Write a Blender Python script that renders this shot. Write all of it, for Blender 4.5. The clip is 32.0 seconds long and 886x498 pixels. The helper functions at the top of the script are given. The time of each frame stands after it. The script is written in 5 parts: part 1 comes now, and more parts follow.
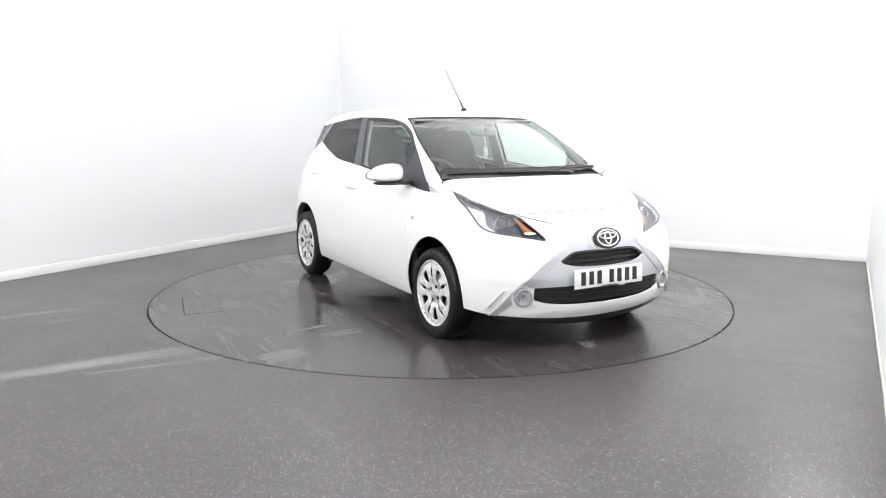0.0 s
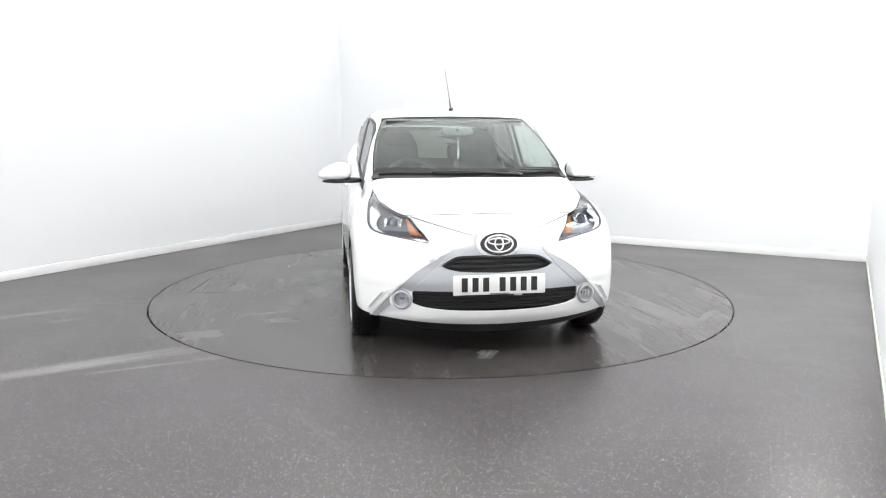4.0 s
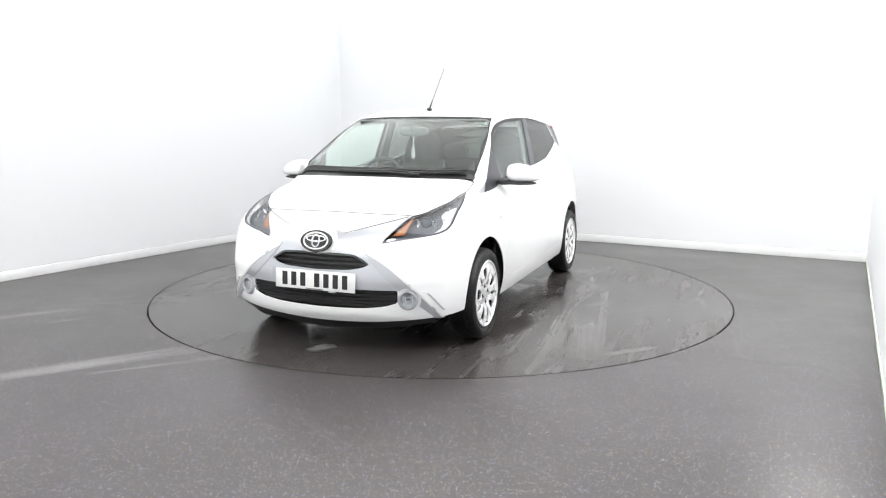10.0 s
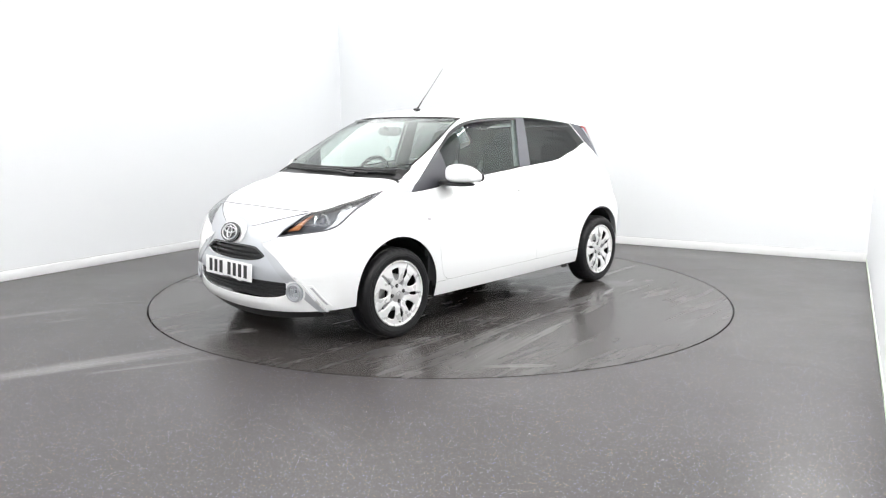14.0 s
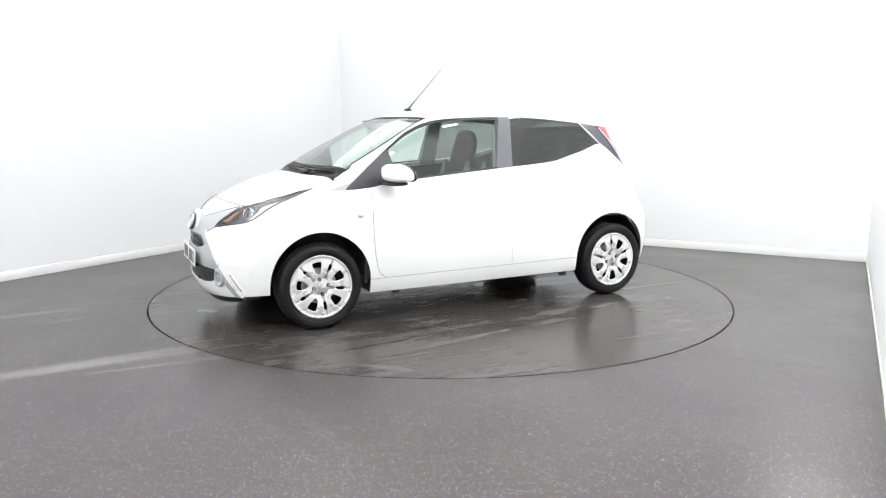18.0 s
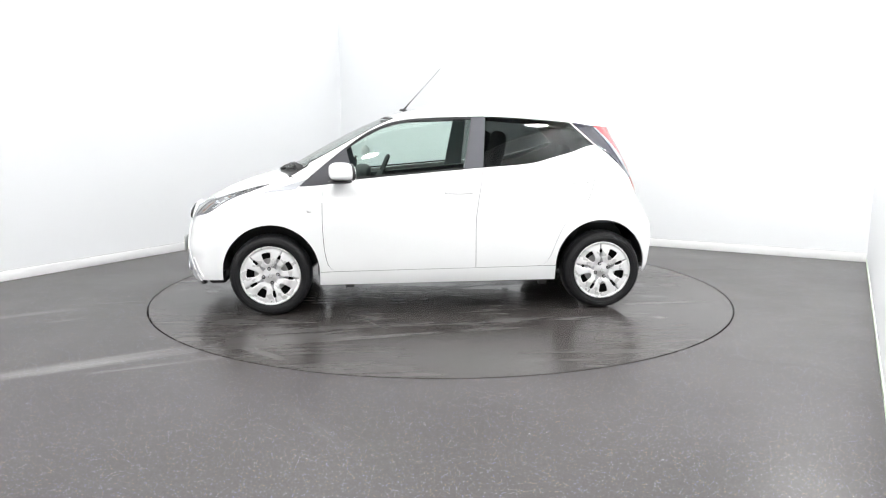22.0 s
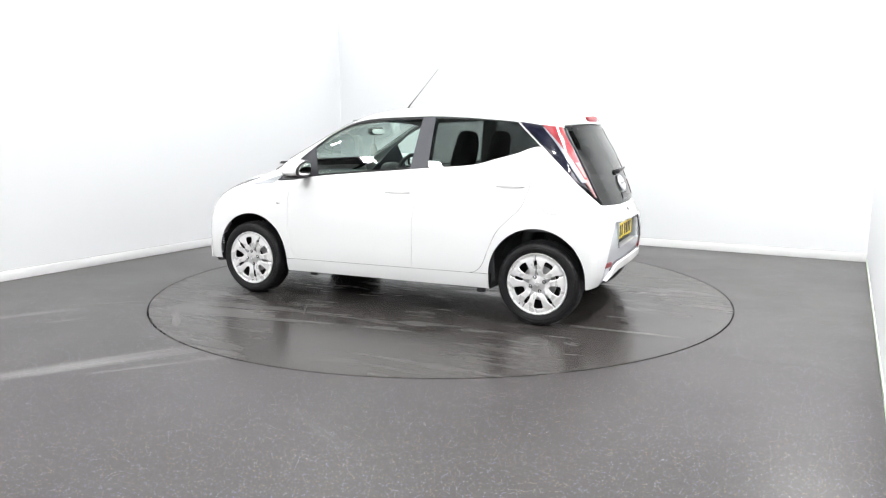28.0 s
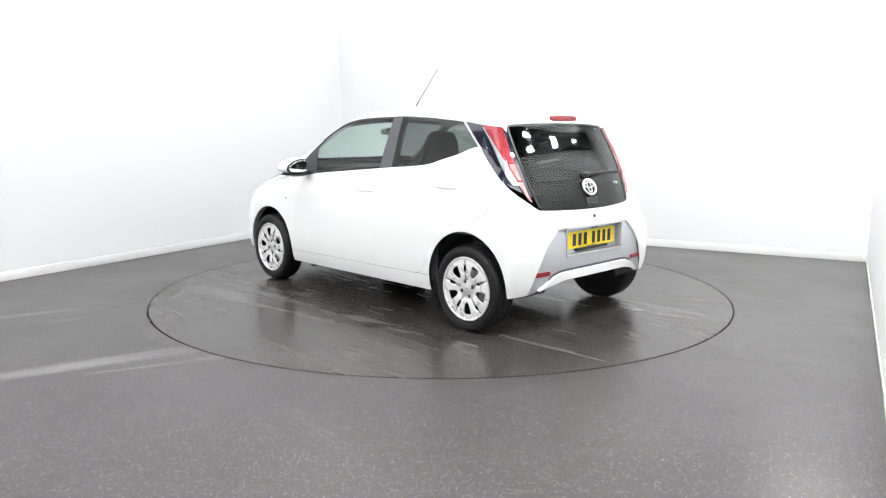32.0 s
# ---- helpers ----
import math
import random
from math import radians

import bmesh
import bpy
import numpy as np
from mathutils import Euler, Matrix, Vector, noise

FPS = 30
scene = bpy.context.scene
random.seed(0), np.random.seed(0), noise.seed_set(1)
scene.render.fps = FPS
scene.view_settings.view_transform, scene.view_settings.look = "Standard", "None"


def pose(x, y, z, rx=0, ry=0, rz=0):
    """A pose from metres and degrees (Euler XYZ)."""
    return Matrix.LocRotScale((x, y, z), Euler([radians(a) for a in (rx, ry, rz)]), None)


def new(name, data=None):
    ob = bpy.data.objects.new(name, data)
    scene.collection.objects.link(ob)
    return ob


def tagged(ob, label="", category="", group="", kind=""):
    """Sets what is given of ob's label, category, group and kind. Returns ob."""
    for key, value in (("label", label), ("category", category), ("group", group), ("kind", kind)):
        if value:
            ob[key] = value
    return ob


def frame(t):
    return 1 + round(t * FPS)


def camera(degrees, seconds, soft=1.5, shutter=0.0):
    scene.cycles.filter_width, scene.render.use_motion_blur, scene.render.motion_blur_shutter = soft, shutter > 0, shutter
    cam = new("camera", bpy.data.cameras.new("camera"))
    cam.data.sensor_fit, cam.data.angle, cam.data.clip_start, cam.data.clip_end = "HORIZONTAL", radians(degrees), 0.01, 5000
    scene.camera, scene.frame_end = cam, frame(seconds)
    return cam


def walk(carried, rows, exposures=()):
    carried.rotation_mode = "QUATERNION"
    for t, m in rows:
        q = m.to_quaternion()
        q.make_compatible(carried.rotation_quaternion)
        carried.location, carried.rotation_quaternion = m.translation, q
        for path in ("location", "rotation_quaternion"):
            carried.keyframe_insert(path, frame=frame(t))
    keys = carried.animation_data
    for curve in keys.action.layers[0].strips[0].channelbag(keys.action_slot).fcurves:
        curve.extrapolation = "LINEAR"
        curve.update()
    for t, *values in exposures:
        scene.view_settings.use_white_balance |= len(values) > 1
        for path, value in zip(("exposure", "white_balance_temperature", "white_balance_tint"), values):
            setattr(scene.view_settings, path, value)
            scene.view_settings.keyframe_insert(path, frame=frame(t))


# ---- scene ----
# The origin is the middle of the turntable, on the floor; the camera stands still and looks along +y.
AXIS = (0.0872, 0.0275)        # the middle of the wheelbase, seen from the turntable's axis, in the car's own directions
START, RATE = -60.405, -5.1764  # the car's heading in degrees at the start, and its turn per second
SECONDS = 32.0

cam = camera(62.275, SECONDS, soft=1.15)
EYE = (0.0161, -5.885, 1.2781)
EYE_POSE = Matrix.Translation(EYE) @ pose(0, 0, 0, 90 - 9.278, 0, 0) @ pose(0, 0, 0, 0, 0, 0.072)
walk(cam, [(0, EYE_POSE), (SECONDS, EYE_POSE)], exposures=[(0, 0.28, 6440, 10), (SECONDS, 0.28, 6440, 10)])

# the room is closed; a dim neutral world stands outside it
world = bpy.data.worlds.new("world")
scene.world = world
world.use_nodes = True
world.node_tree.nodes["Background"].inputs[0].default_value = (0.8, 0.85, 0.9, 1)
world.node_tree.nodes["Background"].inputs[1].default_value = 0.05

PANEL_GLOW = 172.0   # small ceiling light panels
CEILING_GLOW = 1.5   # the wide backlit ceiling over the turntable


# ---------------------------------------------------------------- materials
def material(name, color, rough=0.5, metal=0.0, coat=0.0, vary=0.06, scale=6.0, bump=0.0, bump_scale=200.0, spec=0.5, emit=0.0):
    m = bpy.data.materials.new(name)
    m.use_nodes = True
    nt = m.node_tree
    b = nt.nodes["Principled BSDF"]
    tc = nt.nodes.new("ShaderNodeTexCoord")
    n1 = nt.nodes.new("ShaderNodeTexNoise")
    n1.inputs["Scale"].default_value, n1.inputs["Detail"].default_value = scale, 6
    nt.links.new(tc.outputs["Object"], n1.inputs["Vector"])
    ramp = nt.nodes.new("ShaderNodeMixRGB")
    lo = [c * (1 - vary) for c in color]
    hi = [min(1, c * (1 + vary)) for c in color]
    ramp.inputs[1].default_value, ramp.inputs[2].default_value = (*lo, 1), (*hi, 1)
    nt.links.new(n1.outputs["Fac"], ramp.inputs[0])
    nt.links.new(ramp.outputs[0], b.inputs["Base Color"])
    mr = nt.nodes.new("ShaderNodeMapRange")
    mr.inputs["To Min"].default_value, mr.inputs["To Max"].default_value = max(0.0, rough * 0.85), min(1.0, rough * 1.15)
    nt.links.new(n1.outputs["Fac"], mr.inputs["Value"])
    nt.links.new(mr.outputs[0], b.inputs["Roughness"])
    b.inputs["Metallic"].default_value = metal
    b.inputs["Coat Weight"].default_value, b.inputs["Coat Roughness"].default_value = coat, 0.04
    b.inputs["Specular IOR Level"].default_value = spec
    if bump:
        n2 = nt.nodes.new("ShaderNodeTexNoise")
        n2.inputs["Scale"].default_value, n2.inputs["Detail"].default_value = bump_scale, 3
        nt.links.new(tc.outputs["Object"], n2.inputs["Vector"])
        bp = nt.nodes.new("ShaderNodeBump")
        bp.inputs["Strength"].default_value, bp.inputs["Distance"].default_value = bump, 0.002
        nt.links.new(n2.outputs["Fac"], bp.inputs["Height"])
        nt.links.new(bp.outputs[0], b.inputs["Normal"])
    if emit:
        b.inputs["Emission Color"].default_value = (*color, 1)
        b.inputs["Emission Strength"].default_value = emit
    return m


def pane_material(name, tint, ior=1.5, rough=0.0):
    """Clear or tinted sheet glass: light passes, and the surface mirrors by Fresnel."""
    m = bpy.data.materials.new(name)
    m.use_nodes = True
    nt = m.node_tree
    nt.nodes.clear()
    out = nt.nodes.new("ShaderNodeOutputMaterial")
    mix = nt.nodes.new("ShaderNodeMixShader")
    tr = nt.nodes.new("ShaderNodeBsdfTransparent")
    gl = nt.nodes.new("ShaderNodeBsdfGlossy")
    lw = nt.nodes.new("ShaderNodeLayerWeight")
    lw.inputs["Blend"].default_value = 0.5
    pw = nt.nodes.new("ShaderNodeMath")
    pw.operation = "POWER"
    pw.inputs[1].default_value = 5.0
    fr = nt.nodes.new("ShaderNodeMapRange")
    fr.inputs["To Min"].default_value = ((ior - 1) / (ior + 1)) ** 2
    nt.links.new(lw.outputs["Facing"], pw.inputs[0])
    nt.links.new(pw.outputs[0], fr.inputs["Value"])
    tr.inputs[0].default_value = (*tint, 1)
    gl.inputs["Roughness"].default_value = rough
    nt.links.new(fr.outputs[0], mix.inputs[0])
    nt.links.new(tr.outputs[0], mix.inputs[1])
    nt.links.new(gl.outputs[0], mix.inputs[2])
    nt.links.new(mix.outputs[0], out.inputs[0])
    return m


def node_floor(name, marks, rough_base, fleck_share=0.72, wet_patches=False):
    """Dark grey safety vinyl with pale flecks, dried water films, scuffs and painted water glints. marks: soft straight
    stains and glints (x, y, turn, long, wide, strength).
    """
    m = bpy.data.materials.new(name)
    m.use_nodes = True
    nt = m.node_tree
    L = nt.links.new
    b = nt.nodes["Principled BSDF"]
    tc = nt.nodes.new("ShaderNodeTexCoord")

    def N(kind, **kw):
        n = nt.nodes.new(kind)
        for k, v in kw.items():
            n.inputs[k].default_value = v
        return n

    def math_node(op, a, bb=None, clamp=False):
        n = nt.nodes.new("ShaderNodeMath")
        n.operation, n.use_clamp = op, clamp
        for i, v in enumerate((a, bb)):
            if v is None:
                continue
            if isinstance(v, (int, float)):
                n.inputs[i].default_value = v
            else:
                L(v, n.inputs[i])
        return n.outputs[0]

    def mixc(fac, a, c):
        n = nt.nodes.new("ShaderNodeMixRGB")
        for i, v in enumerate((fac, a, c)):
            if isinstance(v, (int, float)):
                n.inputs[i].default_value = v
            elif isinstance(v, tuple):
                n.inputs[i].default_value = v
            else:
                L(v, n.inputs[i])
        return n.outputs[0]

    big = N("ShaderNodeTexNoise", Scale=0.9, Detail=5.0, Roughness=0.6)
    fine = N("ShaderNodeTexNoise", Scale=90.0, Detail=3.0)
    L(tc.outputs["Object"], big.inputs["Vector"])
    L(tc.outputs["Object"], fine.inputs["Vector"])
    base = mixc(big.outputs["Fac"], (0.040, 0.0352, 0.033, 1), (0.0745, 0.068, 0.065, 1))
    base = mixc(math_node("MULTIPLY", fine.outputs["Fac"], 0.35), base, (0.034, 0.033, 0.032, 1))
    grain = N("ShaderNodeTexVoronoi", Scale=260.0)
    L(tc.outputs["Object"], grain.inputs["Vector"])
    gs = nt.nodes.new("ShaderNodeSeparateColor")
    L(grain.outputs["Color"], gs.inputs[0])
    base = mixc(math_node("MULTIPLY", gs.outputs[0], 0.18 if wet_patches else 0.45), base, (0.012, 0.010, 0.010, 1))
    base = mixc(math_node("MULTIPLY", math_node("GREATER_THAN", gs.outputs[1], 0.8), 0.04 if wet_patches else 0.16), base, (0.16, 0.15, 0.20, 1))
    # flecks: a sparse share of small cells turn pale or bluish
    cells = N("ShaderNodeTexVoronoi", Scale=150.0)
    L(tc.outputs["Object"], cells.inputs["Vector"])
    sep = nt.nodes.new("ShaderNodeSeparateColor")
    L(cells.outputs["Color"], sep.inputs[0])
    near = math_node("LESS_THAN", cells.outputs["Distance"], 0.31)
    some = math_node("MULTIPLY", math_node("SUBTRACT", sep.outputs[0], fleck_share), 4.0, True)
    fleck = math_node("MULTIPLY", near, some)
    hue = mixc(sep.outputs[1], (0.95, 0.95, 1.0, 1), (0.30, 0.32, 0.85, 1))
    hue = mixc(math_node("GREATER_THAN", sep.outputs[2], 0.8), hue, (0.60, 0.42, 0.25, 1))
    base = mixc(math_node("MULTIPLY", fleck, 0.75), base, hue)
    # long faint wipe streaks left by mopping
    wm = nt.nodes.new("ShaderNodeMapping")
    wm.inputs["Scale"].default_value = (0.7, 9.0, 1.0)
    wm.inputs["Rotation"].default_value = (0, 0, radians(12))
    L(tc.outputs["Object"], wm.inputs["Vector"])
    wipe = N("ShaderNodeTexNoise", Scale=1.1, Detail=6.0, Roughness=0.65, Distortion=0.4)
    L(wm.outputs[0], wipe.inputs["Vector"])
    wiped = math_node("MULTIPLY", math_node("SUBTRACT", wipe.outputs["Fac"], 0.52), 4.0, True)
    base = mixc(math_node("MULTIPLY", wiped, 0.10), base, (0.20, 0.195, 0.195, 1))
    # films: water marks that dried, paler and smoother
    film = dark = pale = None
    for (px, py, turn, long_, wide, power) in marks:
        mp = nt.nodes.new("ShaderNodeMapping")
        mp.vector_type = "TEXTURE"
        mp.inputs["Location"].default_value = (px, py, 0)
        mp.inputs["Rotation"].default_value = (0, 0, radians(turn))
        mp.inputs["Scale"].default_value = (long_, wide, 1)
        L(tc.outputs["Object"], mp.inputs["Vector"])
        sx = nt.nodes.new("ShaderNodeSeparateXYZ")
        L(mp.outputs[0], sx.inputs[0])
        ax = math_node("ABSOLUTE", sx.outputs[0])
        ay = math_node("ABSOLUTE", sx.outputs[1])
        n = N("ShaderNodeTexNoise", Scale=1.6, Detail=1.5, Roughness=0.4)
        L(mp.outputs[0], n.inputs["Vector"])
        st = nt.nodes.new("ShaderNodeMapping")
        st.inputs["Scale"].default_value = (0.9, 5.0 * max(0.3, min(1.5, wide / 0.1)), 1)
        L(mp.outputs[0], st.inputs["Vector"])
        streak = N("ShaderNodeTexNoise", Scale=1.0, Detail=2.0)
        L(st.outputs[0], streak.inputs["Vector"])
        streak = math_node("MULTIPLY", math_node("SUBTRACT", streak.outputs["Fac"], 0.22), 2.6, True)
        far = math_node("MAXIMUM", ax, ay)
        d = math_node("SUBTRACT", math_node("ADD", 0.95, math_node("MULTIPLY", math_node("SUBTRACT", n.outputs["Fac"], 0.5), 1.1)), far)
        v = math_node("MULTIPLY", math_node("MULTIPLY", math_node("MULTIPLY", d, 1.7, True), streak), power)
        # strengths above 1.1 are painted glints of water
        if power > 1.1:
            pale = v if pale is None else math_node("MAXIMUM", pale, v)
        elif power > 0:
            film = v if film is None else math_node("MAXIMUM", film, v)
        else:
            v = math_node("MULTIPLY", v, -1.0)
            dark = v if dark is None else math_node("MAXIMUM", dark, v)
    wet = math_node("MULTIPLY", math_node("SUBTRACT", big.outputs["Fac"], 0.42), 2.2, True)
    if film is not None:
        base = mixc(math_node("MULTIPLY", film, 0.15 if wet_patches else 0.34), base, (0.40, 0.395, 0.39, 1))
    if pale is not None:      # water patches, their bright reflections painted into the base colour
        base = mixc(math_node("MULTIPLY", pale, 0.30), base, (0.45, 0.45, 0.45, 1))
    if dark is not None:
        base = mixc(math_node("MULTIPLY", dark, 0.7), base, (0.022, 0.021, 0.020, 1))
    rough = math_node("ADD", math_node("ADD", math_node("MULTIPLY", wet, -0.10), math_node("MULTIPLY", wiped, 0.05)), rough_base)
    if wet_patches:      # standing water under and round the car, darker and mirror-like, with crisp edges
        pm = nt.nodes.new("ShaderNodeMapping")
        pm.inputs["Scale"].default_value = (1.0, 2.3, 1.0)
        L(tc.outputs["Object"], pm.inputs["Vector"])
        pn = N("ShaderNodeTexNoise", Scale=1.5, Detail=7.0, Roughness=0.62, Distortion=0.6)
        L(pm.outputs[0], pn.inputs["Vector"])
        ln = nt.nodes.new("ShaderNodeVectorMath")
        ln.operation = "LENGTH"
        L(tc.outputs["Object"], ln.inputs[0])
        reach = math_node("MULTIPLY", math_node("SUBTRACT", 1.9, ln.outputs["Value"]), 0.9, True)
        pool = math_node("MULTIPLY", math_node("SUBTRACT", math_node("ADD", pn.outputs["Fac"], math_node("MULTIPLY", reach, 0.12)), 0.60), 10.0, True)
        base = mixc(math_node("MULTIPLY", pool, 0.55), base, (0.030, 0.028, 0.027, 1))
        rough = math_node("MULTIPLY", rough, math_node("SUBTRACT", 1.0, math_node("MULTIPLY", pool, 0.6)))
    L(base, b.inputs["Base Color"])
    if film is not None:
        rough = math_node("ADD", rough, math_node("MULTIPLY", film, 0.06))
    L(rough, b.inputs["Roughness"])
    shine = 0.38
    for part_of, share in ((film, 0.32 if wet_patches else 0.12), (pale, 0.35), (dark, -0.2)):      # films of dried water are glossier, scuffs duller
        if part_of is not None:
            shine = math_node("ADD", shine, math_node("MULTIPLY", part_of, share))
    L(math_node("MINIMUM", shine, 1.0), b.inputs["Specular IOR Level"])
    bp = N("ShaderNodeBump", Strength=0.05, Distance=0.001)
    L(fine.outputs["Fac"], bp.inputs["Height"])
    L(bp.outputs[0], b.inputs["Normal"])
    return m


M_WALL = material("white wall paint", (0.79, 0.805, 0.815), 0.6, vary=0.015, scale=1.2, bump=0.05, bump_scale=60)
M_SKIRT = material("white gloss skirting", (0.84, 0.845, 0.845), 0.5, vary=0.03, scale=3)
M_GREEN = material("pale green lit edge", (0.66, 0.76, 0.62), 0.5, vary=0.08, scale=9)
M_CEIL = material("dark grey ceiling paint", (0.07, 0.07, 0.075), 0.8, vary=0.08, scale=1.0)
M_BACKLIT = material("backlit white ceiling film", (1.0, 0.995, 0.985), 0.6, vary=0.0, emit=CEILING_GLOW)
M_LIGHT = material("light panel", (1.0, 0.985, 0.97), 0.5, vary=0.0, emit=PANEL_GLOW)
M_FRAME = material("light panel edge", (0.8, 0.8, 0.8), 0.4, vary=0.02)
M_PAINT = material("white car paint", (0.86, 0.87, 0.87), 0.35, coat=1.0, vary=0.012, scale=2.0)
M_SILVER = material("silver paint", (0.50, 0.52, 0.55), 0.32, metal=0.45, coat=0.8, vary=0.03, scale=4)
M_BLADE = material("satin silver film", (0.42, 0.435, 0.46), 0.36, metal=0.3, coat=0.4, vary=0.03, scale=6)
M_CORNER = material("dark charcoal film", (0.040, 0.041, 0.050), 0.4, vary=0.06, scale=12)
M_EMBLEM = material("bright emblem plating", (0.84, 0.845, 0.86), 0.2, metal=0.45, coat=0.6, vary=0.02)
M_STRIP = material("silver trim", (0.46, 0.475, 0.50), 0.3, metal=0.5, coat=0.5, vary=0.04, scale=8)
M_ALLOY = material("silver wheel lacquer", (0.78, 0.78, 0.78), 0.28, metal=0.3, coat=0.6, vary=0.03, scale=12)
M_HUB = material("grey wheel centre", (0.60, 0.60, 0.60), 0.4, metal=0.4, vary=0.08, scale=30)
M_DAY = material("grey ribbed lamp strip", (0.42, 0.425, 0.44), 0.3, metal=0.2, coat=0.5, vary=0.45, scale=120)
M_CHROME = material("chrome", (0.82, 0.82, 0.84), 0.08, metal=1.0, vary=0.01)
M_BLACK = material("black plastic", (0.012, 0.012, 0.013), 0.45, vary=0.15, scale=20, bump=0.1, bump_scale=500)
M_GLOSS = material("gloss black", (0.012, 0.012, 0.014), 0.12, coat=0.6, vary=0.1, scale=5)
M_FILM = material("satin dark grey film", (0.095, 0.097, 0.11), 0.42, vary=0.06, scale=12)
M_DARK = material("dark underbody", (0.012, 0.012, 0.012), 0.8, vary=0.2, scale=10)
M_TYRE = material("tyre rubber", (0.005, 0.005, 0.006), 0.48, spec=0.36, vary=0.3, scale=25, bump=0.3, bump_scale=160)
M_TRIM = material("interior dark grey", (0.070, 0.073, 0.075), 0.6, vary=0.12, scale=20, bump=0.15, bump_scale=300)
M_TRIM_PALE = material("interior pale grey", (0.29, 0.305, 0.305), 0.6, vary=0.06, scale=10)
M_SEAT = material("dark seat fabric", (0.050, 0.052, 0.055), 0.85, vary=0.2, scale=40, bump=0.3, bump_scale=600)
M_WHITE = material("white plastic", (0.8, 0.8, 0.79), 0.35, vary=0.02)
M_YELLOW = material("yellow plate", (0.80, 0.62, 0.02), 0.4, vary=0.04, scale=12)
M_INK = material("black ink", (0.015, 0.015, 0.015), 0.5, vary=0.05)
M_RED = material("red lens", (0.34, 0.04, 0.05), 0.12, coat=1.0, vary=0.6, scale=26)
M_RED_DARK = material("dark red lens", (0.24, 0.012, 0.018), 0.35, coat=0.25, vary=0.2, scale=60)
M_PINK = material("pale red lens", (0.46, 0.24, 0.23), 0.15, coat=1.0, vary=0.4, scale=45)
M_HOUSING = material("gloss navy black housing", (0.012, 0.013, 0.028), 0.1, coat=0.8, vary=0.1, scale=5)
M_BAND = material("pale lamp band", (0.46, 0.49, 0.53), 0.2, metal=0.3, coat=1.0, vary=0.1, scale=20)
M_AMBER = material("amber lens", (0.46, 0.17, 0.07), 0.15, coat=0.8, vary=0.85, scale=55)
M_TRIM_MID = material("interior mid grey", (0.20, 0.205, 0.21), 0.5, vary=0.06, scale=20)
M_LENS_RIB = material("clear lens rib", (0.72, 0.73, 0.75), 0.2, coat=0.6, vary=0.1, scale=60)
M_AMBER_PALE = material("pale amber lens", (0.62, 0.28, 0.11), 0.15, coat=1.0, vary=0.2, scale=90)
M_LAMP_IN = material("lamp inside grey", (0.10, 0.104, 0.115), 0.3, metal=0.3, coat=0.3, vary=0.15, scale=25)
M_CLEAR = pane_material("clear lens", (0.93, 0.94, 0.95), 1.45)
M_GLASS = pane_material("green tinted glass", (0.92, 0.972, 0.95), 1.5)
M_SCREEN = pane_material("windscreen glass", (0.90, 0.945, 0.925), 1.34)
M_PRIVACY = pane_material("dark privacy glass", (0.49, 0.51, 0.505), 1.55)
M_HATCH = pane_material("dark hatch glass", (0.38, 0.40, 0.39), 1.5)
M_MIRROR = material("mirror glass", (0.9, 0.9, 0.9), 0.02, metal=1.0, vary=0.0)


# ---------------------------------------------------------------- small mesh helpers
def mesh_object(name, bm, mat, parent=None, label="", shift=None, smooth=None):
    me = bpy.data.meshes.new(name)
    if shift is not None:
        bmesh.ops.translate(bm, vec=shift, verts=bm.verts)
    if smooth:
        for f in bm.faces:
            f.smooth = True
        for e in bm.edges:
            if len(e.link_faces) == 2 and e.calc_face_angle(0) > smooth:
                e.smooth = False
    bm.to_mesh(me)
    bm.free()
    me.materials.append(mat)
    ob = new(name, me)
    ob.parent = parent
    if label:
        ob["label"] = label
    return ob


def add_box(bm, lo, hi, m=None, bevel=0.0):
    r = bmesh.ops.create_cube(bm, size=1.0)
    vs = r["verts"]
    for v in vs:
        v.co = Vector([lo[i] + (v.co[i] + 0.5) * (hi[i] - lo[i]) for i in range(3)])
    if bevel:
        es = list({e for v in vs for e in v.link_edges})
        vs = bmesh.ops.bevel(bm, geom=es, offset=bevel, segments=2, affect="EDGES", profile=0.5)["verts"]
    if m is not None:
        bmesh.ops.transform(bm, matrix=m, verts=vs)
    return vs


def box_part(name, lo, hi, mat, parent=None, label="", bevel=0.004, m=None, shift=None):
    bm = bmesh.new()
    add_box(bm, lo, hi, m, bevel)
    return mesh_object(name, bm, mat, parent, label, shift, smooth=0.7)


# ---------------------------------------------------------------- the room
ROOM = math.degrees(math.atan2(-0.4796, 0.8775))   # direction of the far wall
ROOM_M = Matrix.Translation((EYE[0], EYE[1], 0)) @ pose(0, 0, 0, 0, 0, ROOM)
U0, U1, V0, V1, HIGH = -6.34, 0.250, -0.75, 8.182, 3.06
SOFFIT = 2.86   # the dark ceiling over the camera's side is lower
# the film's reach west and towards the camera is widened to add light
EDGE_U, EDGE_V, FILM_U = -1.0, 2.4, -6.25   # where the backlit ceiling ends


def room_box(name, lo, hi, mat, label, category, bevel=0.0):
    bm = bmesh.new()
    add_box(bm, lo, hi, None, bevel)
    ob = mesh_object(name, bm, mat, None, "", None, 0.6 if bevel else None)
    ob.matrix_world = ROOM_M
    return tagged(ob, label, category, kind="structure")


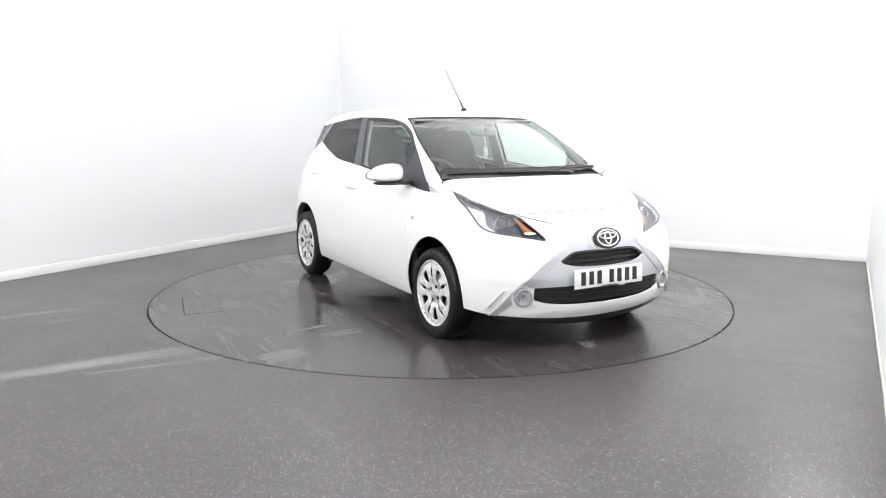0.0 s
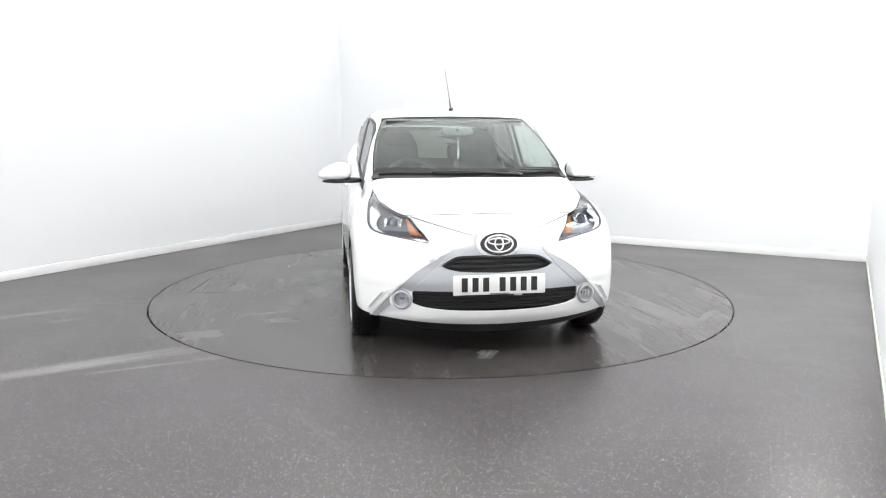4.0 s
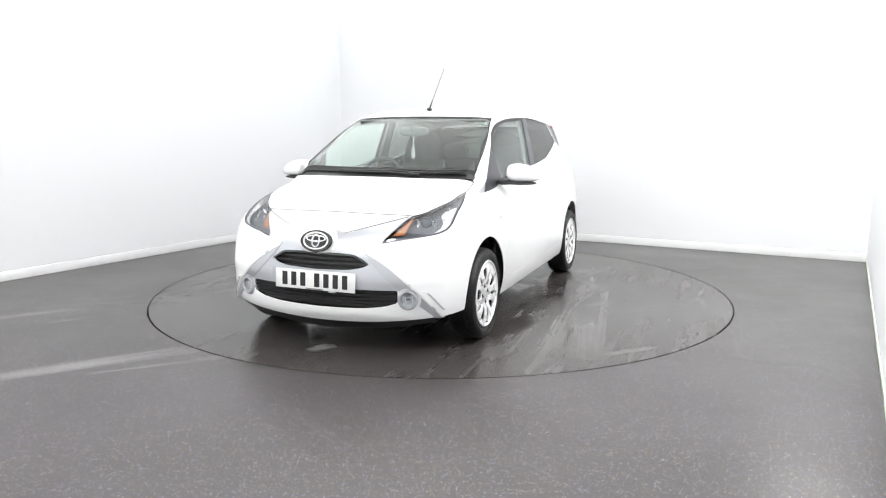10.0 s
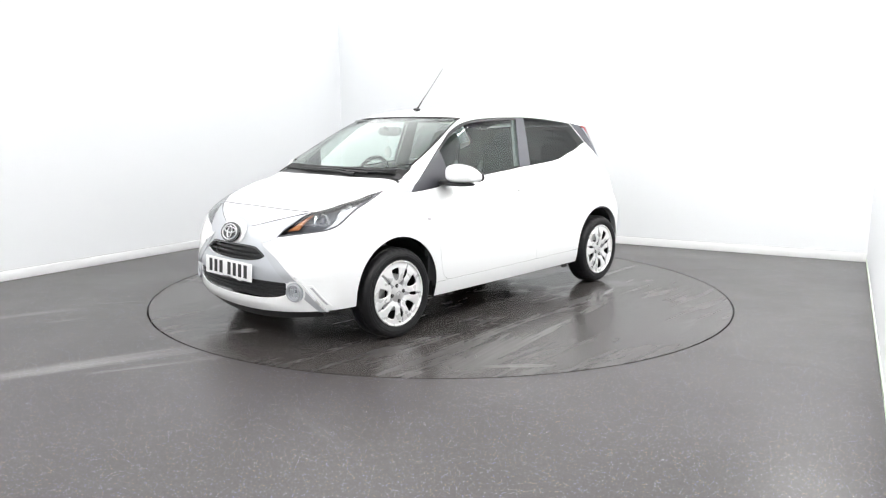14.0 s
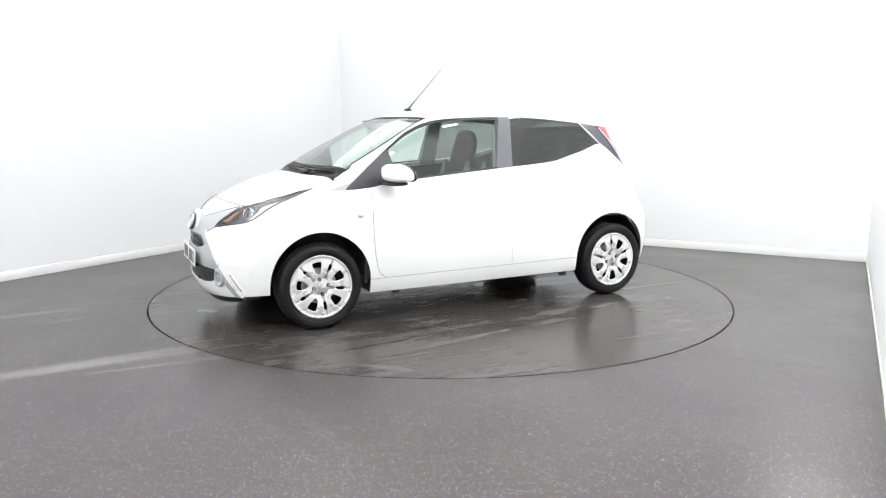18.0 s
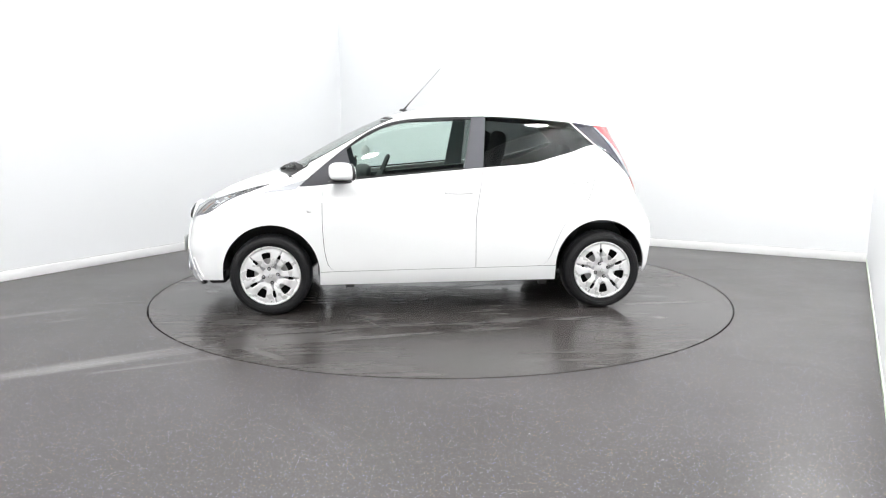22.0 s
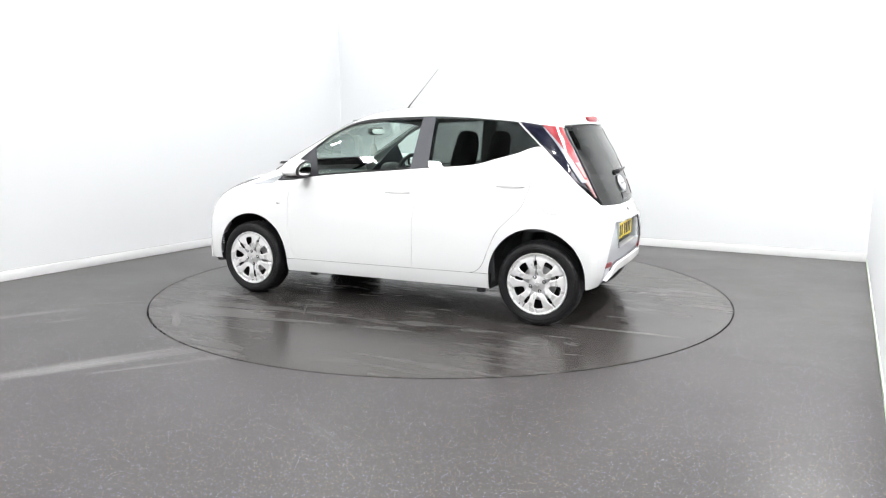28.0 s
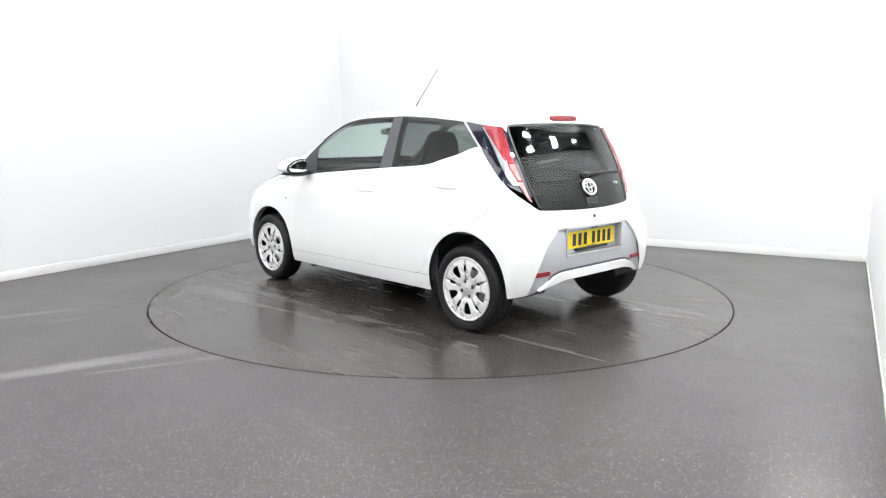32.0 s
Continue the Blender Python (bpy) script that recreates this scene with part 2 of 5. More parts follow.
# the west wall is turned a little to fit its foot line in the camera's view
WEST_M = ROOM_M @ pose(-6.055, V1, 0, 0, 0, -1.7)
room_box("wall_west", (-0.15, V0 - V1 - 0.3, 0), (0, 0.15, HIGH), M_WALL, "plain matt white painted studio wall", "wall").matrix_world = WEST_M
room_box("wall_north", (-6.1, V1, 0), (U1, V1 + 0.15, HIGH), M_WALL, "plain matt white painted studio wall at the far end", "wall")
room_box("wall_east", (U1, V0 - 0.15, 0), (U1 + 0.15, V1 + 0.15, HIGH), M_WALL, "plain matt white painted studio wall beside the camera", "wall")
room_box("wall_south", (U0, V0 - 0.15, 0), (U1, V0, HIGH), M_WALL, "plain matt white painted studio wall behind the camera", "wall")
bmc = bmesh.new()
add_box(bmc, (U0 - 0.3, V0 - 0.15, SOFFIT), (U1 + 0.15, EDGE_V, SOFFIT + 0.45))
add_box(bmc, (EDGE_U, EDGE_V, SOFFIT), (U1 + 0.15, V1 + 0.15, SOFFIT + 0.45))
add_box(bmc, (U0 - 0.3, EDGE_V, HIGH + 0.04), (EDGE_U, V1 + 0.15, SOFFIT + 0.45))
tagged(mesh_object("ceiling", bmc, M_CEIL), "dark painted ceiling, lower at the camera's side", "ceiling", kind="structure").matrix_world = ROOM_M
SK = 0.085
room_box("baseboard", (0, V0 - V1, 0), (0.012, 0, SK), M_SKIRT, "white painted skirting board along the wall", "baseboard", 0.003).matrix_world = WEST_M
room_box("baseboard", (-6.043, V1 - 0.012, 0), (U1 - 0.008, V1, SK), M_SKIRT, "white painted skirting board along the far wall", "baseboard", 0.003)
# grey strips stand in for the shadow line along the skirting's top
room_box("trim", (0, V0 - V1, SK + 0.0005), (0.005, 0, SK + 0.006), M_HUB, "thin grey strip painted as the shadow line over the skirting board", "trim").matrix_world = WEST_M
room_box("trim", (-6.043, V1 - 0.005, SK + 0.0005), (U1 - 0.008, V1, SK + 0.006), M_HUB, "thin grey strip painted as the shadow line over the skirting board", "trim")
# the green light on this edge is put into the strip's colour
room_box("baseboard", (U1 - 0.006, V0, 0), (U1, V1, 0.035), M_GREEN, "thin strip painted pale green for the green-lit foot of the wall", "baseboard", 0.002)


def ring_disc(name, r0, r1, z0, z1, mat, label, category, kind, outer=None):
    """A flat ring or disc with thickness; outer: a rectangle (lo, hi, matrix) in place of the outer circle."""
    bm = bmesh.new()
    n = 160
    def circle(r, z):
        return [bm.verts.new((r * math.cos(2 * math.pi * i / n), r * math.sin(2 * math.pi * i / n), z)) for i in range(n)]
    if outer:
        inv, corners = outer
        top_o = []
        for i in range(n):
            a = 2 * math.pi * i / n
            p, w = inv @ Vector((0, 0, 0)), inv.to_3x3() @ Vector((math.cos(a), math.sin(a), 0))
            k = min(((hi if w[j] > 0 else lo) - p[j]) / w[j] for j, (lo, hi) in enumerate(corners) if abs(w[j]) > 1e-9)
            top_o.append(bm.verts.new((k * math.cos(a), k * math.sin(a), z1)))
    else:
        top_o = circle(r1, z1)
    if r0 > 0:
        top_i, low_i = circle(r0, z1), circle(r0, z0)
        for i in range(n):
            j = (i + 1) % n
            bm.faces.new((top_i[i], top_o[i], top_o[j], top_i[j]))
            bm.faces.new((low_i[i], top_i[i], top_i[j], low_i[j]))
    else:
        bm.faces.new(top_o)
        low_o = circle(r1, z0)
        for i in range(n):
            j = (i + 1) % n
            bm.faces.new((top_o[i], low_o[i], low_o[j], top_o[j]))
    ob = mesh_object(name, bm, mat, None)
    return tagged(ob, label, category, kind=kind)


R_TABLE = 2.238
# dried water marks (x, y, turn, half length, half width, strength); above 1.1: water glints painted pale; below zero:
# dark scuffs
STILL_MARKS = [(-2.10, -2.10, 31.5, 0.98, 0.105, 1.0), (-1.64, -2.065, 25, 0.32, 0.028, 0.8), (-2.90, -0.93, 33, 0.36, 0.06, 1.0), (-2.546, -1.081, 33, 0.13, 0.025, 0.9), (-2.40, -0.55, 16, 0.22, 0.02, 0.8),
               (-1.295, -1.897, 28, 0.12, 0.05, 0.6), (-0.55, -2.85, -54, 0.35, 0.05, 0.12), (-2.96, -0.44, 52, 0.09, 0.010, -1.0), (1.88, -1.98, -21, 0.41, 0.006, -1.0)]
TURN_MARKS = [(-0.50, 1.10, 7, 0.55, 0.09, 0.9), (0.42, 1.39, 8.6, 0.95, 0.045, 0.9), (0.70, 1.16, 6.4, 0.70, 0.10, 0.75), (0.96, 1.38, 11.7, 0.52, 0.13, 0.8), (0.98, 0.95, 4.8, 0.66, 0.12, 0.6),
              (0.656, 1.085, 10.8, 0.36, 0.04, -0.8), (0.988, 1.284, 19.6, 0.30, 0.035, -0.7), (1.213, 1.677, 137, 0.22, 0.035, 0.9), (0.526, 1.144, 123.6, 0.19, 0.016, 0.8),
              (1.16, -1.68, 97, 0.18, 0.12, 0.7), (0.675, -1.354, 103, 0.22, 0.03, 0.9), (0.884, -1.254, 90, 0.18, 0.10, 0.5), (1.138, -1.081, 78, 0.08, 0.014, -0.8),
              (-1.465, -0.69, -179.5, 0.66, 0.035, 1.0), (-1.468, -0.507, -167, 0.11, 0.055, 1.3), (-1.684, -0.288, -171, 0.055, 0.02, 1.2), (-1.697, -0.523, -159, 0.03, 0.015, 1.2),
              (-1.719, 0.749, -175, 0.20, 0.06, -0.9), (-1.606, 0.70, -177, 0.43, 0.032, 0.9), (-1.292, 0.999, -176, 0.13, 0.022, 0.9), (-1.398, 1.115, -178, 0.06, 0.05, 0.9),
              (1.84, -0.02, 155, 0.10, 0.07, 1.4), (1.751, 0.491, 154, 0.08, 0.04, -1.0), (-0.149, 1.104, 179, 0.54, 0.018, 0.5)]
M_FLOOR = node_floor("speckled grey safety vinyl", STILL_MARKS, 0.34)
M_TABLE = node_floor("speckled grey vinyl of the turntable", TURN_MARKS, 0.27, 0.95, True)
ring_disc("floor", R_TABLE + 0.004, 0, -0.05, 0.0, M_FLOOR, "dark grey speckled safety vinyl floor with dried water marks", "floor", "structure",
          (ROOM_M.inverted(), ((U0 - 0.1, U1 + 0.1), (V0 - 0.1, V1 + 0.1))))
table = ring_disc("turntable", 0, R_TABLE - 0.0085, -0.05, 0.0, M_TABLE, "round flush turntable covered in dark grey vinyl", "turntable", "")
# ring added below the gap so that the joint reads black
ring_disc("turntable_joint", R_TABLE - 0.02, R_TABLE + 0.003, -0.04, -0.024, M_DARK, "dark ring added to blacken the joint round the turntable", "joint", "structure")
bmt = bmesh.new()
add_box(bmt, (-2.4, -2.4, -0.2), (2.4, 2.4, -0.06))
tagged(mesh_object("turntable_pit", bmt, M_DARK), "dark pit under the turntable", "pit", kind="structure")

# square light panels under the dark ceiling, and the wide backlit ceiling over the turntable
def light_panel(u, v, lu=0.22, lv=0.22):
    e = new("ceiling_light")
    e.matrix_world = ROOM_M @ pose(u, v, SOFFIT)
    for lo, hi in (((-lu / 2 - 0.02, -lv / 2 - 0.02), (lu / 2 + 0.02, -lv / 2)), ((-lu / 2 - 0.02, lv / 2), (lu / 2 + 0.02, lv / 2 + 0.02)), ((-lu / 2 - 0.02, -lv / 2), (-lu / 2, lv / 2)), ((lu / 2, -lv / 2), (lu / 2 + 0.02, lv / 2))):
        box_part("light_frame", (*lo, -0.022), (*hi, 0.0), M_FRAME, e, "", 0.003)
    box_part("diffuser", (-lu / 2, -lv / 2, -0.016), (lu / 2, lv / 2, 0.0), M_LIGHT, e, "glowing white diffuser", 0.002)
    return tagged(e, "square glowing white ceiling light panel", "ceiling light", "ceiling light panels")


# added only for brightness: the two farthest in the row, and the last four
for pu, pv in [(-0.10, v) for v in (3.45, 4.40, 5.25, 6.15, 7.1)] + [(-1.1, 1.45), (-1.85, 1.45), (-5.5, 1.75), (-4.4, 0.4), (-5.4, 0.5), (-3.4, 0.3), (-2.4, 0.3)]:
    light_panel(pu, pv)
back = new("light_ceiling")
back.matrix_world = ROOM_M
box_part("ceiling_film", (FILM_U + 0.04, EDGE_V + 0.04, HIGH - 0.004), (EDGE_U - 0.04, V1 - 0.005, HIGH + 0.02), M_BACKLIT, back, "evenly glowing white film", 0.003)
for lo, hi in (((FILM_U, EDGE_V), (EDGE_U, EDGE_V + 0.038)), ((FILM_U, EDGE_V + 0.04), (FILM_U + 0.038, V1 - 0.005)), ((EDGE_U - 0.038, EDGE_V + 0.04), (EDGE_U, V1 - 0.005))):
    box_part("ceiling_frame", (*lo, HIGH - 0.02), (*hi, HIGH + 0.036), M_FRAME, back, "white frame", 0.003)
tagged(back, "wide backlit white stretch ceiling over the turntable", "ceiling light")

# access cover let into the turntable
cover_m = pose(-0.34, -1.835, 0, 0, 0, -8.5)
for lo, hi in (((-0.278, -0.133, -0.02), (0.278, -0.127, 0.0008)), ((-0.278, 0.130, -0.02), (0.278, 0.1314, 0.0008)), ((-0.278, -0.127, -0.02), (-0.2766, 0.130, 0.0008)), ((0.272, -0.127, -0.02), (0.278, 0.130, 0.0008))):
    box_part("cover_joint", lo, hi, M_DARK, table, "dark joint of the cover", 0.0005, cover_m)


def grit(x, y, r):
    ob = mesh_object("grit", bmesh.new(), M_STRIP)
    bm = bmesh.new()
    bmesh.ops.create_icosphere(bm, subdivisions=2, radius=r)
    for v in bm.verts:
        v.co *= 1 + 0.35 * noise.noise(v.co * 160 + Vector((x, y, 0)))
        v.co.z = v.co.z * 0.6 + r * 0.5
    bm.to_mesh(ob.data)
    bm.free()
    ob.location = (x, y, 0)
    return tagged(ob, "tiny pale crumb lying on the vinyl floor", "debris", "crumbs on the floor")


for gx, gy, gr in ((0.384, -2.941, 0.0042), (0.878, -3.185, 0.004), (-2.282, -1.19, 0.004), (1.77, -2.406, 0.003)):
    grit(gx, gy, gr)


# ---------------------------------------------------------------- the car's body as a blend of a few curved surfaces
# Car directions: x forward, y to its left, z up; x = 0 is the middle of the wheelbase.
def spline(*pts):
    """A smooth curve through (a, value) pairs that does not overshoot."""
    p = np.array(sorted(pts), float)
    a, v = p[:, 0], p[:, 1]
    h, d = np.diff(a), np.diff(v) / np.diff(a)
    s = np.zeros(len(a))
    s[0], s[-1] = d[0], d[-1]
    for i in range(1, len(a) - 1):
        if d[i - 1] * d[i] > 0:
            w1, w2 = 2 * h[i] + h[i - 1], h[i] + 2 * h[i - 1]
            s[i] = (w1 + w2) / (w1 / d[i - 1] + w2 / d[i])

    def f(q):
        q = np.asarray(q, float)
        i = np.clip(np.searchsorted(a, q) - 1, 0, len(a) - 2)
        u = (q - a[i]) / h[i]
        c = np.clip(u, 0, 1)
        r = (2 * c**3 - 3 * c**2 + 1) * v[i] + (c**3 - 2 * c**2 + c) * h[i] * s[i] + (3 * c**2 - 2 * c**3) * v[i + 1] + (c**3 - c**2) * h[i] * s[i + 1]
        return r + np.where(u < 0, u * h[i] * s[0], 0) + np.where(u > 1, (u - 1) * h[i] * s[-1], 0)
    return f


TOP = spline((2.0, 0.56), (1.85, 0.69), (1.74, 0.768), (1.60, 0.840), (1.44, 0.905), (1.27, 0.958), (1.13, 0.992), (1.05, 1.027), (0.90, 1.112),
             (0.70, 1.219), (0.50, 1.315), (0.36, 1.372), (0.21, 1.418), (0.0, 1.450), (-0.375, 1.463), (-0.752, 1.453), (-1.06, 1.428), (-1.30, 1.390), (-1.6, 1.33))
CROWN = spline((2.0, 0.24), (1.6, 0.165), (1.2, 0.10), (1.04, 0.105), (0.7, 0.12), (0.3, 0.09), (-0.4, 0.085), (-1.0, 0.10), (-1.6, 0.12))
BELT = spline((1.9, 0.84), (1.2, 0.875), (0.971, 0.886), (0.812, 0.897), (0.633, 0.927), (0.236, 0.965), (-0.002, 0.985), (-0.319, 1.012), (-0.478, 1.024),
              (-0.676, 1.044), (-0.834, 1.086), (-0.952, 1.117), (-1.121, 1.168), (-1.30, 1.055), (-1.5, 0.84), (-1.8, 0.6))
FLANK = spline((0.10, 0.70), (0.2, 0.772), (0.3, 0.797), (0.42, 0.806), (0.6, 0.806), (0.75, 0.797), (0.85, 0.785), (1.0, 0.755), (1.2, 0.70))
TAPER = spline((2.0, 0.16), (1.8, 0.085), (1.7, 0.05), (1.6, 0.024), (1.45, 0.006), (1.2, 0.0), (-1.15, 0.0), (-1.35, 0.006), (-1.5, 0.026), (-1.6, 0.06), (-1.9, 0.2))
NOSE = spline((0.05, 1.70), (0.12, 1.755), (0.19, 1.805), (0.25, 1.84), (0.32, 1.85), (0.45, 1.852), (0.55, 1.850), (0.62, 1.842), (0.68, 1.825), (0.74, 1.80), (0.9, 1.74))
NOSE_BOW = spline((0.2, 0.26), (0.40, 0.27), (0.55, 0.16), (0.65, 0.06), (0.8, 0.05))
NOSE_VEE = spline((0.2, 0.0), (0.42, 0.0), (0.55, 0.10), (0.65, 0.20), (0.8, 0.22))
TAIL_BOW = spline((0.2, 0.10), (0.5, 0.075), (0.62, 0.10), (0.70, 0.17), (0.785, 0.225), (1.3, 0.24))
TAIL = spline((0.1, 1.48), (0.18, 1.53), (0.25, 1.578), (0.35, 1.602), (0.5, 1.608), (0.62, 1.602), (0.7, 1.588), (0.785, 1.562), (0.9, 1.52), (1.1, 1.428), (1.29, 1.325), (1.36, 1.305), (1.5, 1.26))


def smax(a, b, k):
    return 0.5 * (a + b + np.sqrt((a - b) ** 2 + k * k))


def nose_at(y, z):
    """How far forward the front end reaches."""
    return NOSE(z) - NOSE_BOW(z) * y * y - NOSE_VEE(z) * (np.sqrt(y * y + 0.0064) - 0.08) - 0.17 * y**4


def hull(x, y, z):
    """Below zero inside the body."""
    y = np.abs(y)
    glass = 0.684 - 0.24 * (z - 1.01)
    s = np.clip((BELT(x) - z) / 0.16, 0, 1)
    wide = glass + (FLANK(z) - glass) * (1 - (1 - s) ** 2) - TAPER(x)
    side = y - wide
    top = (z - (TOP(x) - CROWN(x) * y * y)) * 0.85
    core = smax(side, top, np.where(x > 0.9, 0.075, 0.05))
    front = x - nose_at(y, z)
    rear = -x - (TAIL(z) - TAIL_BOW(z) * y * y - 0.05 * y**4)
    return smax(smax(core, front, 0.07), rear, 0.045)


def hull_normal(p):
    e = 1e-3
    x, y, z = p.T
    g = np.c_[hull(x + e, y, z) - hull(x - e, y, z), hull(x, y + e, z) - hull(x, y - e, z), hull(x, y, z + e) - hull(x, y, z - e)]
    return g / np.maximum(np.linalg.norm(g, axis=1, keepdims=True), 1e-9)


LIFTS = {"side": ((1, 0, 0), (0, 0, 1), (0, 1, 0), 0.02, 1.1), "top": ((1, 0, 0), (0, 1, 0), (0, 0, 1), 0.6, 1.7),
         "front": ((0, 1, 0), (0, 0, 1), (1, 0, 0), 0.9, 2.1), "back": ((0, 1, 0), (0, 0, 1), (-1, 0, 0), 0.85, 1.9)}


def skin(lift, a, b, cuts=(), step=0.02, gap=0.0):
    """A sheet of the body's surface over the box a x b of one view, kept where every cut is above gap. Returns points and triangles."""
    if lift == "corner":     # seen along a slanting line, for the headlamps
        w = Vector((0.62, 0.52, 0.59)).normalized()
        u = Vector((0.62, -0.75, 0)).normalized()
        u = np.array((u - w * u.dot(w)).normalized())
        w = np.array(w)
        v = np.cross(w, u)
        base, lo, hi = np.array((1.0, 0.25, 0.4)), 0.0, 1.0
    else:
        u, v, w, lo, hi = (np.array(q, float) if isinstance(q, tuple) else q for q in LIFTS[lift])
        base = np.zeros(3)
    na, nb = max(2, int(round((a[1] - a[0]) / step))) + 1, max(2, int(round((b[1] - b[0]) / step))) + 1
    A, B = np.meshgrid(np.linspace(*a, na), np.linspace(*b, nb), indexing="ij")
    flat = base + A.reshape(-1, 1) * u + B.reshape(-1, 1) * v
    s0, s1 = np.full(len(flat), lo), np.full(len(flat), hi)
    good = hull(*(flat + s0[:, None] * w).T) < 0
    for _ in range(34):
        m = 0.5 * (s0 + s1)
        ins = hull(*(flat + m[:, None] * w).T) < 0
        s0, s1 = np.where(ins, m, s0), np.where(ins, s1, m)
    pts = flat + s0[:, None] * w
    idx = np.arange(na * nb).reshape(na, nb)
    q = np.stack([idx[:-1, :-1], idx[1:, :-1], idx[1:, 1:], idx[:-1, 1:]], -1).reshape(-1, 4)
    q = q[good[q].all(1)]
    tris = np.concatenate([q[:, [0, 1, 2]], q[:, [0, 2, 3]]])
    n = np.cross(pts[tris[:, 1]] - pts[tris[:, 0]], pts[tris[:, 2]] - pts[tris[:, 0]])
    if len(tris) and (n * hull_normal(pts[tris[:, 0]])).sum() < 0:
        tris = tris[:, ::-1]
    for g in cuts:
        pts, tris = clip(pts, tris, g, gap)
    used, inv = np.unique(tris, return_inverse=True)
    return pts[used], inv.reshape(tris.shape)


def clip(pts, tris, g, gap=0.0):
    """Cut a triangle sheet along the line where g(x, |y|, z) = gap, and keep the side above it."""
    val = g(pts[:, 0], np.abs(pts[:, 1]), pts[:, 2]) - gap
    val = np.where(np.abs(val) < 1e-6, 1e-6, val)
    ins = val[tris] > 0
    cnt = ins.sum(1)
    keep = [tris[cnt == 3]]
    extra, cache, made = [], {}, []

    def mid(i, j):
        k = (i, j) if i < j else (j, i)
        if k not in cache:
            t = val[i] / (val[i] - val[j])
            cache[k] = len(pts) + len(extra)
            extra.append(pts[i] + t * (pts[j] - pts[i]))
        return cache[k]
    for t, f, c in zip(tris[(cnt > 0) & (cnt < 3)], ins[(cnt > 0) & (cnt < 3)], cnt[(cnt > 0) & (cnt < 3)]):
        k = int(np.argmax(f)) if c == 1 else int(np.argmin(f))
        i, j, l = int(t[k]), int(t[(k + 1) % 3]), int(t[(k + 2) % 3])
        p, q = mid(i, j), mid(l, i)
        if c == 1:
            made.append((i, p, q))
        else:
            made += [(p, j, l), (p, l, q)]
    if made:
        keep.append(np.array(made, int))
    if extra:
        pts = np.concatenate([pts, np.array(extra)])
    return pts, np.concatenate(keep)


def shell(name, pts, tris, mat, parent, label="", off=0.0, thick=0.006, flip=False, nrm=None, shift=(AXIS[0], AXIS[1], 0)):
    """A closed sheet-metal part from a sheet: outer face, inner face and rim, with the body's own smooth normals. off: proud of the body."""
    if len(tris) == 0:
        raise ValueError("nothing left of " + name)
    nrm = hull_normal(pts) if nrm is None else nrm
    out, inn = pts + nrm * off, pts + nrm * (off - thick)
    e = np.concatenate([tris[:, [0, 1]], tris[:, [1, 2]], tris[:, [2, 0]]])
    key = np.sort(e, 1)
    _, first, count = np.unique(key, axis=0, return_index=True, return_counts=True)
    rim = e[first[count == 1]]
    n = len(pts)
    verts = [out, inn, out[rim[:, 0]], out[rim[:, 1]], inn[rim[:, 0]], inn[rim[:, 1]]]
    edge = out[rim[:, 1]] - out[rim[:, 0]]
    rn = np.cross(edge, nrm[rim[:, 0]])
    rn /= np.maximum(np.linalg.norm(rn, axis=1, keepdims=True), 1e-9)
    # the rim's outer edge is shaded half round
    soft = rn * 0.6 + nrm[rim[:, 0]] * 0.8
    norms = [nrm, -nrm, soft, soft, rn, rn]
    m = len(rim)
    k = 2 * n + np.arange(m)
    quads = np.stack([k + m, k, k + 2 * m, k + 3 * m], 1)
    verts, norms = np.concatenate(verts), np.concatenate(norms)
    faces = [tuple(t) for t in tris] + [tuple(t[::-1] + n) for t in tris] + [tuple(t) for t in quads]
    if flip:
        verts, norms = verts * (1, -1, 1), norms * (1, -1, 1)
        faces = [f[::-1] for f in faces]
    verts = verts + shift
    me = bpy.data.meshes.new(name)
    me.from_pydata(verts.tolist(), [], [tuple(int(i) for i in f) for f in faces])
    me.polygons.foreach_set("use_smooth", [True] * len(me.polygons))
    me.normals_split_custom_set_from_vertices([tuple(v) for v in norms])
    me.materials.append(mat)
    ob = new(name, me)
    ob.parent = parent
    if label:
        ob["label"] = label
    return ob


def panel(name, lift, a, b, cuts, mat, parent, label="", both=True, step=0.02, gap=0.002, off=0.0, thick=0.006, more=()):
    """A part cut from the body's surface, on both sides of the car or once across it. more: further sheets (lift, a, b, cuts) of the same part."""
    sheets = [skin(lift, a, b, cuts, step, gap)]
    for q in more:
        sheets.append(skin(q[0], q[1], q[2], q[3], step, gap))
        if len(q) > 4:      # and the same on the other side
            sheets.append((sheets[-1][0] * (1, -1, 1), sheets[-1][1][:, ::-1]))
    p = np.concatenate([q[0] for q in sheets])
    n = np.cumsum([0] + [len(q[0]) for q in sheets])
    t = np.concatenate([q[1] + k for q, k in zip(sheets, n)])
    pa = parent if isinstance(parent, tuple) else (parent, parent)
    first = shell(name, p, t, mat, pa[0], label, off, thick)
    return (first, shell(name, p, t, mat, pa[1], label, off, thick, True)) if both else first


def inv(g):
    return lambda x, y, z: -g(x, y, z)


def u_arch(cx, cz, r):
    return lambda x, y, z: np.sqrt((x - cx) ** 2 + np.maximum(z - cz, 0) ** 2) - r


ARCH_F, ARCH_R = u_arch(1.163, 0.302, 0.328), u_arch(-1.155, 0.318, 0.325)
S_FRONT = spline((0.29, 0.64), (0.302, 0.71), (0.338, 0.768), (0.40, 0.788), (0.498, 0.802), (0.657, 0.809), (0.814, 0.808), (0.903, 0.794), (1.05, 0.77))
S_MID = spline((0.2, -0.254), (0.313, -0.254), (0.613, -0.253), (0.811, -0.276), (1.017, -0.314), (1.37, -0.343))
